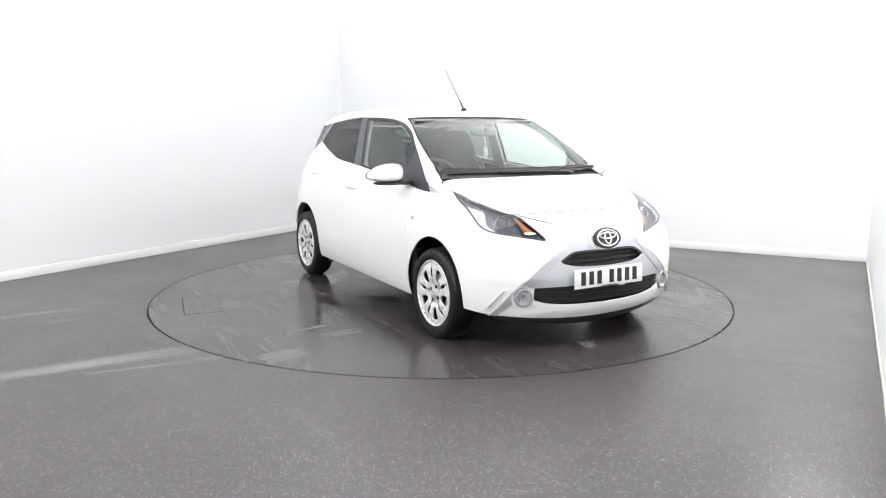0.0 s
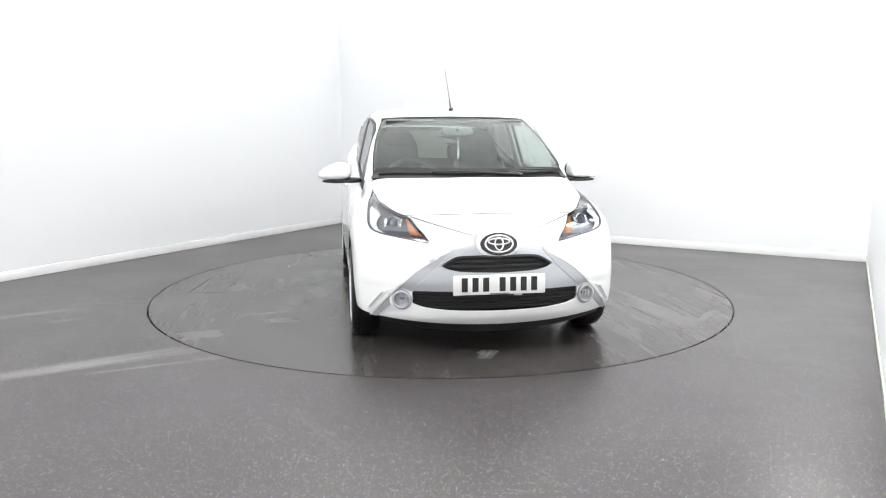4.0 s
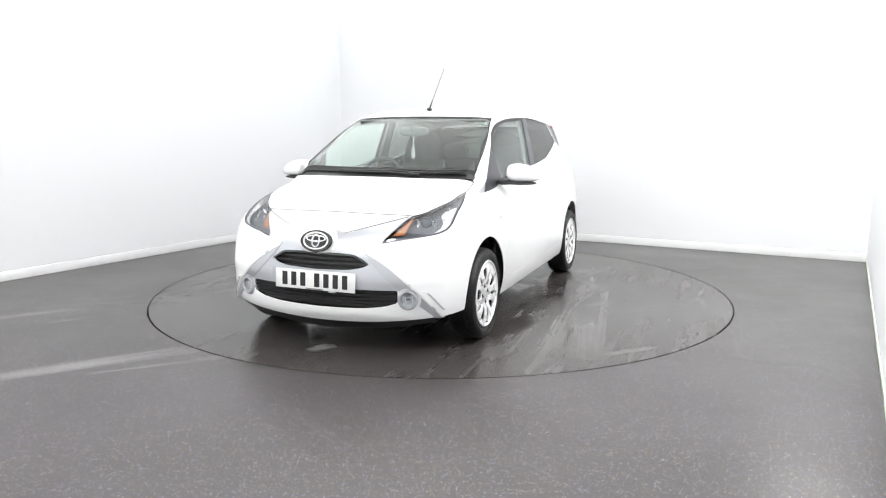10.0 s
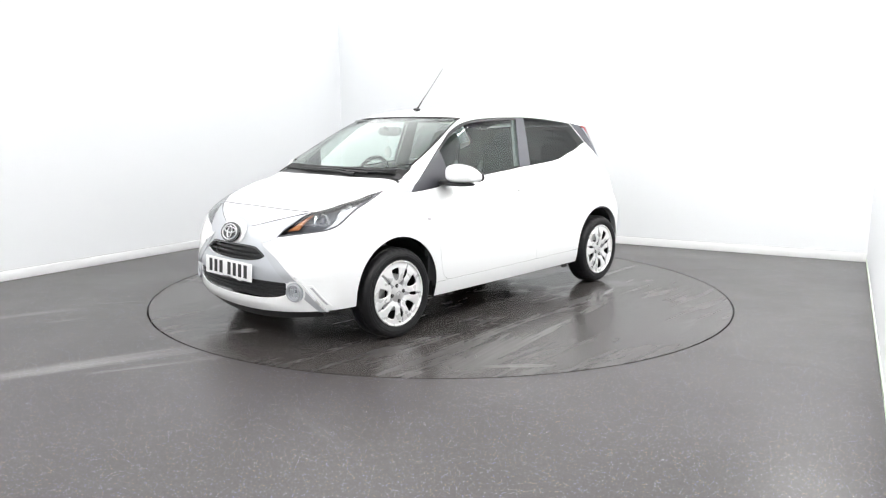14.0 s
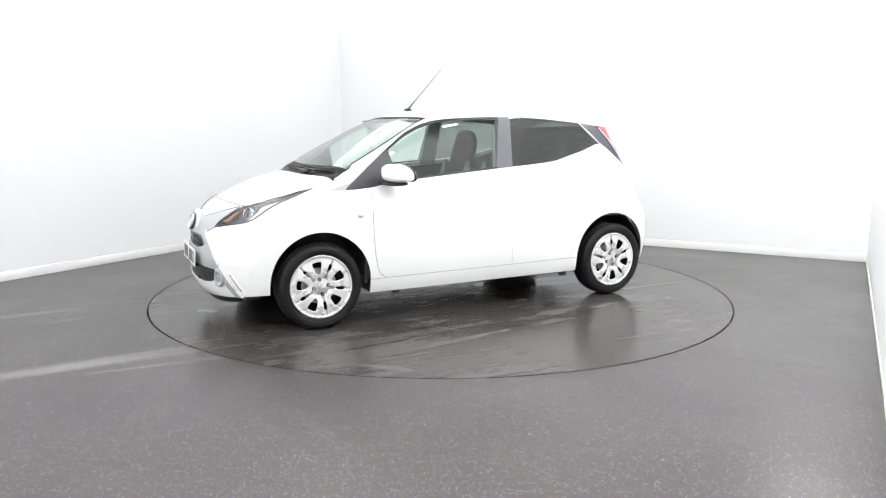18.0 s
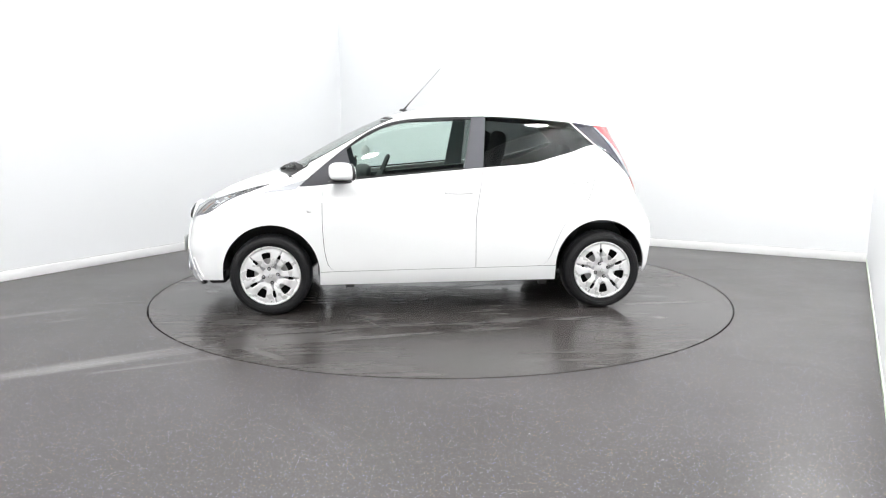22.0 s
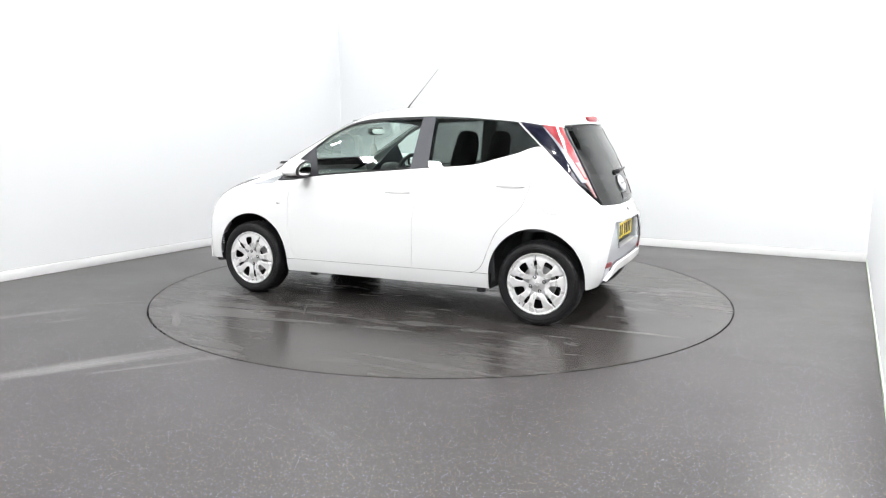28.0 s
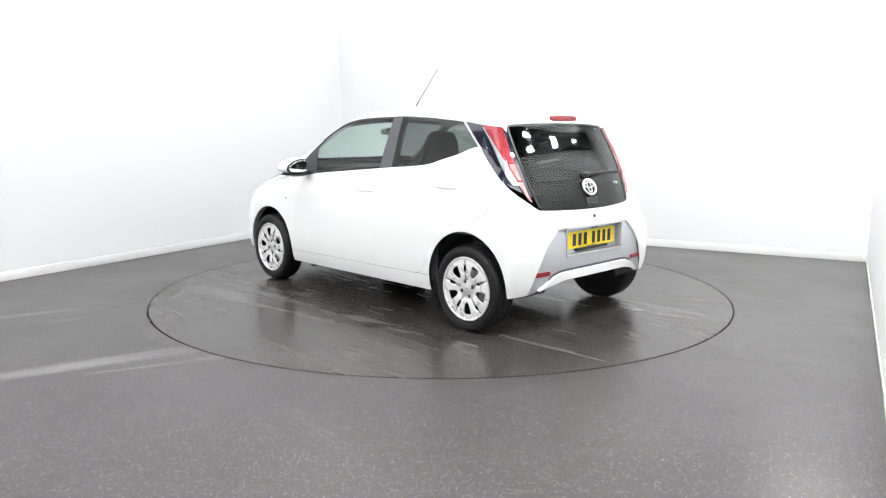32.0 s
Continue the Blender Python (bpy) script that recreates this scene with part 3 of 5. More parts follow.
S_REAR = spline((0.312, -0.65), (0.322, -0.715), (0.366, -0.773), (0.494, -0.830), (0.613, -0.887), (0.684, -0.955), (0.79, -1.055), (0.95, -1.105), (1.17, -1.128))
SILL = spline((0.9, 0.298), (0.73, 0.302), (-0.25, 0.314), (-0.72, 0.320), (-1.0, 0.322))
DLO_TOP = spline((0.985, 0.872), (0.965, 0.890), (0.832, 1.002), (0.779, 1.046), (0.637, 1.157), (0.475, 1.267), (0.315, 1.328), (0.156, 1.350), (-0.003, 1.358),
                 (-0.241, 1.364), (-0.341, 1.366), (-0.56, 1.357), (-0.759, 1.342), (-0.959, 1.324), (-1.2, 1.29))
g_front_door = lambda x, y, z: S_FRONT(z) - x
g_mid = lambda x, y, z: x - S_MID(z)
g_rear_door = lambda x, y, z: x - S_REAR(z)
g_sill = lambda x, y, z: z - SILL(x)
g_belt = lambda x, y, z: BELT(x) - z
g_above_belt = inv(g_belt)
g_dlo_top = lambda x, y, z: DLO_TOP(x) - z
g_quarter = lambda x, y, z: (x + 1.13) * 0.67 + (1.17 - z) * 0.74     # rear end of the side windows
# bonnet, screen and roof edges in plan
Y_BONNET = spline((1.746, 0.366), (1.71, 0.399), (1.66, 0.437), (1.62, 0.456), (1.587, 0.473), (1.53, 0.531), (1.48, 0.566), (1.41, 0.602), (1.35, 0.628), (1.25, 0.642), (1.15, 0.651), (1.043, 0.652), (0.9, 0.655))
Y_SCREEN = spline((1.2, 0.66), (1.042, 0.643), (0.817, 0.624), (0.61, 0.594), (0.30, 0.526), (0.2, 0.52))
Y_ROOF = spline((0.31, 0.527), (-0.3, 0.535), (-0.9, 0.52), (-1.3, 0.50))
g_bonnet_front = lambda x, y, z: 1.649 - 0.315 * y * y - x
g_bonnet_rear = lambda x, y, z: x - (1.16 - 0.29 * y * y)
g_screen_low = lambda x, y, z: (1.085 - 0.26 * y * y) - x
g_screen_top = lambda x, y, z: x - (0.357 - 0.19 * y * y)
LAMP_LOW = spline((1.80, 0.628), (1.746, 0.650), (1.70, 0.670), (1.655, 0.686), (1.615, 0.699), (1.575, 0.717), (1.52, 0.752), (1.49, 0.772), (1.408, 0.815), (1.293, 0.857), (1.146, 0.912), (1.05, 0.96))
LAMP_REAR = 1.15
g_lamp_low = lambda x, y, z: z - LAMP_LOW(x)
g_lamp_in = lambda x, y, z: y - Y_BONNET(x)
g_bumper = lambda x, y, z: (x - 1.36) * 0.88 - (z - 0.56) * 0.47      # ahead of the front wing's seam
g_pillar = lambda x, y, z: (0.967 - x) * 0.78 + (z - 0.888) * 0.62     # behind the wing's upper end
TAIL_LOW = spline((-1.0, 1.30), (-1.13, 1.180), (-1.23, 1.092), (-1.324, 1.003), (-1.405, 0.910), (-1.455, 0.848), (-1.48, 0.816), (-1.503, 0.785), (-1.58, 0.72))
g_tail = lambda x, y, z: z - TAIL_LOW(x)
Y_GLASS = spline((0.70, 0.43), (0.785, 0.472), (0.9, 0.505), (1.1, 0.522), (1.29, 0.506), (1.4, 0.50))
g_hatch_in = lambda x, y, z: Y_GLASS(z) - y
g_bottom = lambda x, y, z: z - (0.205 + 0.012 * np.clip((0.8 - x) / 1.6, 0, 1))

car = new("car")
tagged(car, "white five-door hatchback with silver and black trim on the turntable", "car")

SH = (AXIS[0], AXIS[1], 0)
INSIDE = lambda *g: (lambda x, y, z: np.minimum.reduce([q(x, y, z) + 0 * x for q in g]))


def hole(*g):
    """Keep what lies outside the region in which all of g are above zero."""
    f = INSIDE(*g)
    return lambda x, y, z: -f(x, y, z)


def revolve(bm, profile, n=64, m=None, wobble=None):
    """Turn (radius, across) pairs round the y axis."""
    rows = []
    for k, (r, w) in enumerate(profile):
        row = []
        for i in range(n):
            rr = r - (wobble[k] if wobble and i % 4 == 0 else 0)
            row.append(bm.verts.new((rr * math.cos(2 * math.pi * i / n), w, rr * math.sin(2 * math.pi * i / n))))
        rows.append(row)
    for a, b in zip(rows, rows[1:]):
        for i in range(n):
            j = (i + 1) % n
            bm.faces.new((a[i], b[i], b[j], a[j]))
    if m is not None:
        bmesh.ops.transform(bm, matrix=m, verts=[v for r in rows for v in r])


def tube(bm, pts, radius, n=8, cap=True):
    """A round bar along points; radius may be a list."""
    rows = []
    for i, p in enumerate(pts):
        p = Vector(p)
        d = (Vector(pts[min(i + 1, len(pts) - 1)]) - Vector(pts[max(i - 1, 0)])).normalized()
        u = d.orthogonal().normalized() if not rows else (rows[-1][1] - d * rows[-1][1].dot(d)).normalized()
        v = d.cross(u)
        r = radius[i] if isinstance(radius, (list, tuple)) else radius
        rows.append(([bm.verts.new(p + (u * math.cos(2 * math.pi * k / n) + v * math.sin(2 * math.pi * k / n)) * r) for k in range(n)], u))
    for (a, _), (b, _) in zip(rows, rows[1:]):
        for k in range(n):
            bm.faces.new((a[k], a[(k + 1) % n], b[(k + 1) % n], b[k]))
    if cap:
        bm.faces.new(rows[0][0][::-1])
        bm.faces.new(rows[-1][0])


def torus(bm, major, minor, m, sx=1.0, sz=1.0, n=40, k=10):
    """A ring in the x-z plane, squeezed to an oval by sx, sz."""
    rows = []
    for i in range(n):
        a = 2 * math.pi * i / n
        rows.append([bm.verts.new(m @ Vector((sx * (major) * math.cos(a) + minor * math.cos(b) * math.cos(a), minor * math.sin(b), sz * major * math.sin(a) + minor * math.cos(b) * math.sin(a))))
                     for b in (2 * math.pi * j / k for j in range(k))])
    for i in range(n):
        for j in range(k):
            bm.faces.new((rows[i][j], rows[(i + 1) % n][j], rows[(i + 1) % n][(j + 1) % k], rows[i][(j + 1) % k]))


def blob(bm, centre, size, m=None, power=2.6, n=20):
    """A rounded block: a superellipsoid."""
    rows = []
    sg = lambda v: math.copysign(abs(v) ** (2 / power), v)
    for i in range(1, n):
        a = math.pi * i / n - math.pi / 2
        rows.append([bm.verts.new((centre[0] + size[0] * sg(math.cos(a)) * sg(math.cos(b)), centre[1] + size[1] * sg(math.cos(a)) * sg(math.sin(b)), centre[2] + size[2] * sg(math.sin(a))))
                     for b in (2 * math.pi * j / (2 * n) for j in range(2 * n))])
    lo, hi = bm.verts.new((centre[0], centre[1], centre[2] - size[2])), bm.verts.new((centre[0], centre[1], centre[2] + size[2]))
    for a, b in zip(rows, rows[1:]):
        for j in range(2 * n):
            bm.faces.new((a[j], a[(j + 1) % (2 * n)], b[(j + 1) % (2 * n)], b[j]))
    for j in range(2 * n):
        bm.faces.new((lo, rows[0][(j + 1) % (2 * n)], rows[0][j]))
        bm.faces.new((hi, rows[-1][j], rows[-1][(j + 1) % (2 * n)]))
    vs = [v for r in rows for v in r] + [lo, hi]
    if m is not None:
        bmesh.ops.transform(bm, matrix=m, verts=vs)
    return vs


def make(name, mat, parent, build, label="", smooth=0.6, m=None, shift=SH):
    bm = bmesh.new()
    build(bm)
    if m is not None:
        bmesh.ops.transform(bm, matrix=m, verts=bm.verts)
    bmesh.ops.recalc_face_normals(bm, faces=bm.faces)
    return mesh_object(name, bm, mat, parent, label, shift, smooth)


# ---------------------------------------------------------------- doors and side windows
g_vent = lambda x, y, z: (0.645 - (1.157 - z) * 0.26) - x              # behind the door mirror's corner
g_pil_f = lambda x, y, z: x - (-0.243 + (1.364 - z) * 0.17)
g_pil_r = lambda x, y, z: (-0.341 + (1.366 - z) * 0.065) - x
fdoor = panel("front_door", "side", (-0.4, 0.9), (0.27, 1.08), (g_front_door, g_mid, g_sill, g_belt), M_PAINT, car, "white front door")
rdoor = panel("rear_door", "side", (-1.2, -0.2), (0.27, 1.2), (inv(g_mid), g_rear_door, g_sill, g_belt, ARCH_R), M_PAINT, car, "white rear door")
panel("corner_film", "side", (0.5, 1.0), (0.85, 1.2), (g_above_belt, g_dlo_top, inv(g_vent)), M_CORNER, fdoor, "satin dark grey corner panel", gap=0.001, step=0.012)
panel("front_window", "side", (-0.4, 0.8), (0.88, 1.4), (g_above_belt, lambda x, y, z: DLO_TOP(x) - 0.012 - z, g_vent, g_pil_f), M_GLASS, fdoor, "green tinted front door window", gap=0.001, thick=0.004, off=-0.006, step=0.015)
panel("window_seal", "side", (-0.4, 0.9), (0.88, 1.42), (g_dlo_top, lambda x, y, z: z - (DLO_TOP(x) - 0.016), g_vent, g_pil_f), M_BLACK, fdoor, "black window seal", gap=0.0005, thick=0.008, step=0.015)
panel("belt_seal", "side", (-0.4, 0.7), (0.88, 1.06), (g_above_belt, lambda x, y, z: BELT(x) + 0.012 - z, g_vent, g_pil_f), M_BLACK, fdoor, "black lower window seal", gap=0.0005, off=0.003, step=0.012)
panel("pillar_film", "side", (-0.5, 0.0), (0.95, 1.4), (g_above_belt, g_dlo_top, inv(g_pil_f), inv(g_pil_r)), M_FILM, fdoor, "satin dark grey door pillar", gap=0.001, step=0.015)
panel("rear_window", "side", (-1.2, -0.25), (0.95, 1.4), (g_above_belt, g_dlo_top, g_pil_r, g_quarter), M_PRIVACY, rdoor, "dark privacy glass rear window", gap=0.001, thick=0.004, off=-0.003, step=0.015)
panel("quarter_trim", "side", (-1.2, -0.85), (1.1, 1.4), (lambda x, y, z: g_quarter(x, y, z) + 0.004, lambda x, y, z: -g_quarter(x, y, z) + 0.004, g_dlo_top, lambda x, y, z: z - BELT(np.maximum(x, -1.121))), M_ALLOY, rdoor, "bright thin window trim", gap=0.0, off=0.003, step=0.01)


def door_handle(parent, x, z, side, y):
    def grip(bm):
        blob(bm, (x, side * (y + 0.007), z), (0.088, 0.008, 0.014), power=2.4, n=12)
        for e in (-0.085, 0.085):
            blob(bm, (x + e, side * (y + 0.004), z), (0.018, 0.010, 0.010), power=2.4, n=8)
    def cup(bm):
        blob(bm, (x, side * (y - 0.004), z + 0.020), (0.046, 0.006, 0.030), power=2.2, n=12)
    make("door_handle", M_PAINT, parent, grip, "white door handle", 1.2)
    make("handle_recess", M_PAINT, parent, cup, "", 1.2)


for sd, i in ((1, 0), (-1, 1)):
    door_handle(fdoor[i], -0.135, 0.845, sd, 0.779)
    door_handle(rdoor[i], -0.968, 0.912, sd, 0.766)

# ---------------------------------------------------------------- other body panels
panel("sill", "side", (-0.9, 0.95), (0.18, 0.34), (inv(g_sill), g_bottom, ARCH_F, ARCH_R), M_PAINT, car, "white sill panel", step=0.015)
wing = panel("front_wing", "side", (0.7, 1.62), (0.19, 1.06), (inv(g_front_door), ARCH_F, g_sill, lambda x, y, z: 0.0018 - g_bumper(x, y, z), lambda x, y, z: y - Y_BONNET(x) - 0.001,
      lambda x, y, z: np.maximum(-g_pillar(x, y, z), BELT(x) - z), lambda x, y, z: np.maximum(LAMP_LOW(x) - z, LAMP_REAR - 0.002 - x)), M_PAINT, car, "white front wing", step=0.015)
panel("silver_blade", "side", (0.75, 1.45), (0.78, 1.06), (lambda x, y, z: z - (0.879 + (0.90 - x) * 0.113), lambda x, y, z: 0.870 + (1.131 - x) * 0.30 - z, lambda x, y, z: y - Y_BONNET(x) - 0.003,
      inv(g_dlo_top), lambda x, y, z: np.maximum(LAMP_LOW(x) - z, LAMP_REAR - 0.002 - x)), M_BLADE, wing, "silver accent blade", gap=0.001, off=0.004, thick=0.004, step=0.012)
g_rear_seam = lambda x, y, z: x + 1.42 - (z - 0.55) * -0.10
g45r = lambda x, y, z: (-x - y) - 0.84
rwing = panel("rear_wing", "side", (-1.56, -0.6), (0.22, 1.22), (inv(g_rear_door), ARCH_R, inv(g_tail), lambda x, y, z: np.maximum(BELT(x) - z, -1.128 - x), lambda x, y, z: g_rear_seam(x, y, z) + 0.0018,
      lambda x, y, z: np.maximum(z - SILL(x), -0.9 - x)), M_PAINT, car, "white rear quarter panel", step=0.015)
panel("roof_side", "side", (-1.30, 1.08), (0.85, 1.47), (lambda x, y, z: z - DLO_TOP(x) - 0.002, g_pillar, lambda x, y, z: np.where(x > 0.305, y - Y_SCREEN(x), np.where(x > -1.06, y - Y_ROOF(x), y - 0.512)),
      lambda x, y, z: x + 1.27), M_PAINT, car, "white roof rail and windscreen pillar", step=0.012)
bonnet = panel("bonnet", "top", (0.98, 1.70), (-0.68, 0.68), (g_bonnet_front, g_bonnet_rear, lambda x, y, z: Y_BONNET(x) - y), M_PAINT, car, "white bonnet", False)
panel("bonnet_seal", "top", (1.4, 1.72), (-0.62, 0.62), (lambda x, y, z: g_bonnet_front(x, y, z) + 0.012, lambda x, y, z: 0.012 - g_bonnet_front(x, y, z), lambda x, y, z: Y_BONNET(x) + 0.02 - y), M_DARK, bonnet, "dark shut line", False, gap=0.0, off=-0.007, thick=0.004, step=0.015)
panel("bonnet_gap", "top", (1.4, 1.72), (-0.50, 0.50), (lambda x, y, z: g_bonnet_front(x, y, z) + 0.003, lambda x, y, z: 0.0035 - g_bonnet_front(x, y, z), lambda x, y, z: Y_BONNET(x) - y), M_FILM, bonnet, "thin dark shut line", False, gap=0.0, off=0.0012, thick=0.003, step=0.015)
panel("wing_seal", "top", (1.0, 1.66), (0.4, 0.68), (lambda x, y, z: Y_BONNET(x) + 0.010 - y, lambda x, y, z: y - Y_BONNET(x) + 0.010, lambda x, y, z: g_bonnet_front(x, y, z) + 0.01), M_DARK, bonnet, "dark shut line", gap=0.0, off=-0.007, thick=0.004, step=0.012)
panel("roof", "top", (-1.10, 0.42), (-0.56, 0.56), (inv(g_screen_top), lambda x, y, z: Y_ROOF(x) - y, lambda x, y, z: x + 1.06), M_PAINT, car, "white roof panel", False)
spoiler = panel("spoiler", "top", (-1.36, -1.0), (-0.62, 0.62), (lambda x, y, z: -1.06 - x, lambda x, y, z: 0.512 - y, lambda x, y, z: z - 1.318 + 0.05 * y * y), M_PAINT, car, "white roof spoiler", False,
      thick=0.03, off=0.004, step=0.012)
panel("screen_surround", "top", (0.26, 1.15), (-0.68, 0.68), (lambda x, y, z: g_screen_low(x, y, z) + 0.01, g_screen_top, lambda x, y, z: Y_SCREEN(x) - y,
      hole(lambda x, y, z: g_screen_low(x, y, z) - 0.048, lambda x, y, z: g_screen_top(x, y, z) - 0.034, lambda x, y, z: Y_SCREEN(x) - y - 0.009)), M_DARK, car, "black windscreen seal and printed edge", False, step=0.012, gap=0.001, off=0.0015, thick=0.004)
panel("windscreen", "top", (0.26, 1.15), (-0.68, 0.68), (g_screen_low, g_screen_top, lambda x, y, z: Y_SCREEN(x) - y - 0.006), M_SCREEN, car, "green tinted windscreen", False, thick=0.005, gap=0.001)
panel("cowl", "top", (0.95, 1.2), (-0.68, 0.68), (inv(g_bonnet_rear), lambda x, y, z: x - (1.07 - 0.26 * y * y), lambda x, y, z: Y_BONNET(x) - y), M_BLACK, car, "black plastic scuttle", False, gap=0.001, off=-0.008, step=0.014)
panel("screen_corner", "top", (0.95, 1.2), (0.55, 0.7), (lambda x, y, z: x - 0.985, lambda x, y, z: 1.045 - x - (y - 0.60) * 0.6, lambda x, y, z: y - 0.60, lambda x, y, z: 0.646 - y), M_BLACK, car, "black corner trim", gap=0.0, off=0.003, step=0.01)

# ---------------------------------------------------------------- front end
UG_TOP = spline((0, 0.586), (0.15, 0.583), (0.225, 0.577), (0.25, 0.568), (0.313, 0.532), (0.34, 0.515))
UG_LOW = spline((0, 0.497), (0.19, 0.502), (0.27, 0.515), (0.313, 0.530), (0.34, 0.54))
LG_TOP = spline((0, 0.392), (0.47, 0.392))
LG_LOW = spline((0, 0.280), (0.235, 0.285), (0.40, 0.302), (0.475, 0.325))
ugrille_in = (lambda x, y, z: UG_TOP(y) - z, lambda x, y, z: z - UG_LOW(y))
lgrille_in = (lambda x, y, z: LG_TOP(y) - z, lambda x, y, z: z - LG_LOW(y), lambda x, y, z: 0.475 - y)
FOG = (0.531, 0.342)
fog_in = lambda x, y, z: 0.05 - np.hypot(y - FOG[0], z - FOG[1])
g_low_edge = lambda x, y, z: z - (0.192 + 0.10 * y * y)
g_split45 = lambda x, y, z: (x - y) - 0.97
g_not_lamp = lambda x, y, z: np.maximum(LAMP_LOW(x) - z, Y_BONNET(x) - y)
holes = (hole(*ugrille_in), hole(*lgrille_in), hole(fog_in))
bumper = panel("front_bumper", "front", (-0.80, 0.80), (0.17, 0.9), (lambda x, y, z: g_split45(x, y, z) + 0.002, inv(g_bonnet_front), g_not_lamp, g_low_edge) + holes, M_PAINT, car, "white front bumper", False, step=0.0145)
panel("bumper_corner", "side", (1.2, 1.75), (0.17, 0.85), (lambda x, y, z: 0.002 - g_split45(x, y, z), lambda x, y, z: g_bumper(x, y, z) + 0.0018, ARCH_F, g_low_edge, g_not_lamp), M_PAINT, bumper, step=0.0145)
# dark strips that paint the shade of the creases from the lamps to the badge
CREASE = spline((0.12, 0.688), (0.153, 0.698), (0.25, 0.724), (0.373, 0.757), (0.468, 0.783))
panel("crease", "front", (0.12, 0.48), (0.66, 0.82), (lambda x, y, z: z - CREASE(y), lambda x, y, z: CREASE(y) + 0.0012 + 0.007 * (y - 0.12) - z, lambda x, y, z: y - 0.14, lambda x, y, z: 0.466 - y), M_FILM, bumper, "thin dark strip painted as the crease's shade", gap=0.0, off=0.0062, thick=0.004, step=0.01)
STRIP_OUT = spline((0.22, 0.648), (0.283, 0.615), (0.421, 0.535), (0.617, 0.352), (0.70, 0.243), (0.74, 0.18))
STRIP_IN = spline((0.22, 0.63), (0.283, 0.585), (0.358, 0.508), (0.553, 0.340), (0.662, 0.236), (0.70, 0.19))
SIL_TOP = spline((0, 0.742), (0.09, 0.720), (0.153, 0.701), (0.25, 0.724), (0.373, 0.757), (0.47, 0.783), (0.6, 0.82))
panel("nose_panel", "front", (-0.6, 0.6), (0.36, 0.78), (lambda x, y, z: SIL_TOP(y) - z, lambda x, y, z: np.maximum(STRIP_IN(y) - z, z - (0.600 + (y - 0.27) * 0.45)), inv(g_bonnet_front), g_not_lamp, lambda x, y, z: z - LG_TOP(y) - 0.001, hole(*ugrille_in), hole(fog_in)),
      M_SILVER, bumper, "silver panel round the grille", False, gap=0.001, off=0.004, thick=0.005, step=0.0145)
panel("nose_strip", "front", (0.2, 0.74), (0.19, 0.66), (lambda x, y, z: STRIP_OUT(y) - z, lambda x, y, z: z - STRIP_IN(y), lambda x, y, z: y - 0.27, g_low_edge, lambda x, y, z: np.hypot(y - FOG[0], z - FOG[1]) - 0.066), M_STRIP, bumper,
      "silver diagonal strip", gap=0.001, off=0.008, thick=0.010, step=0.012)
panel("strip_edge", "front", (0.2, 0.74), (0.19, 0.66), (lambda x, y, z: STRIP_OUT(y) - z, lambda x, y, z: z - STRIP_OUT(y) + 0.016, lambda x, y, z: y - 0.262, g_low_edge), M_ALLOY, bumper,
      "bright edge of the strip", gap=0.0, off=0.011, thick=0.006, step=0.01)
# daytime lamps: slanted pale wedges outside the strips
panel("day_lamp", "front", (0.54, 0.74), (0.24, 0.42), (lambda x, y, z: (STRIP_OUT(y) + 0.062) - z, lambda x, y, z: z - STRIP_OUT(y) - 0.022, lambda x, y, z: 0.392 - z, lambda x, y, z: z - 0.272), M_FRAME, bumper,
      "pale slanted daytime running lamp", gap=0.001, off=0.006, thick=0.008, step=0.01)
panel("day_lamp_led", "front", (0.54, 0.74), (0.24, 0.42), (lambda x, y, z: (STRIP_OUT(y) + 0.052) - z, lambda x, y, z: z - STRIP_OUT(y) - 0.034, lambda x, y, z: 0.38 - z, lambda x, y, z: z - 0.282), M_DAY, bumper,
      "clear lamp strip", gap=0.001, off=0.009, thick=0.004, step=0.01)


def grille(name, ins, lo, hi, count, wide, label):
    back = panel(name, "front", (-wide, wide), (lo - 0.03, hi + 0.03), tuple((lambda q: (lambda x, y, z: q(x, y, z) + 0.01))(q) for q in ins), M_BLACK, car, label, False, gap=0.0, off=-0.045, step=0.02)
    for k in range(count):
        z0 = lo + (hi - lo) * (k + 0.5) / count
        panel("slat", "front", (-wide, wide), (lo - 0.03, hi + 0.03), ins + (lambda x, y, z, z0=z0: z - (z0 - 0.006), lambda x, y, z, z0=z0: z0 + 0.006 - z), M_BLACK, back, "", False, gap=0.0005, off=-0.012, thick=0.012, step=0.014)
    return back


grille("upper_grille", ugrille_in, 0.492, 0.575, 3, 0.36, "black upper grille")
grille("lower_grille", lgrille_in, 0.288, 0.388, 5, 0.50, "black lower grille with slats")
panel("grille_lip", "front", (-0.36, 0.36), (0.5, 0.62), (lambda x, y, z: UG_TOP(y) + 0.007 - z, lambda x, y, z: z - UG_TOP(y) + 0.004, lambda x, y, z: 0.31 - y), M_GLOSS, bumper, "gloss black grille edge", False, gap=0.0, off=0.006, thick=0.02, step=0.01)
panel("front_splitter", "front", (-0.66, 0.66), (0.10, 0.3), (lambda x, y, z: z - (0.125 + 0.16 * y * y), lambda x, y, z: (0.20 + 0.10 * y * y) - z), M_BLACK, car, "black plastic lower lip", False, off=-0.016, thick=0.02, step=0.02)
# tow cover outline
panel("tow_cover", "front", (-0.42, -0.28), (0.39, 0.5), (lambda x, y, z: 0.046 - np.abs(y - 0.354), lambda x, y, z: 0.036 - np.abs(z - 0.447)), M_SILVER, bumper, "square tow eye cover", False, gap=0.0, off=0.0065, thick=0.004, step=0.01)

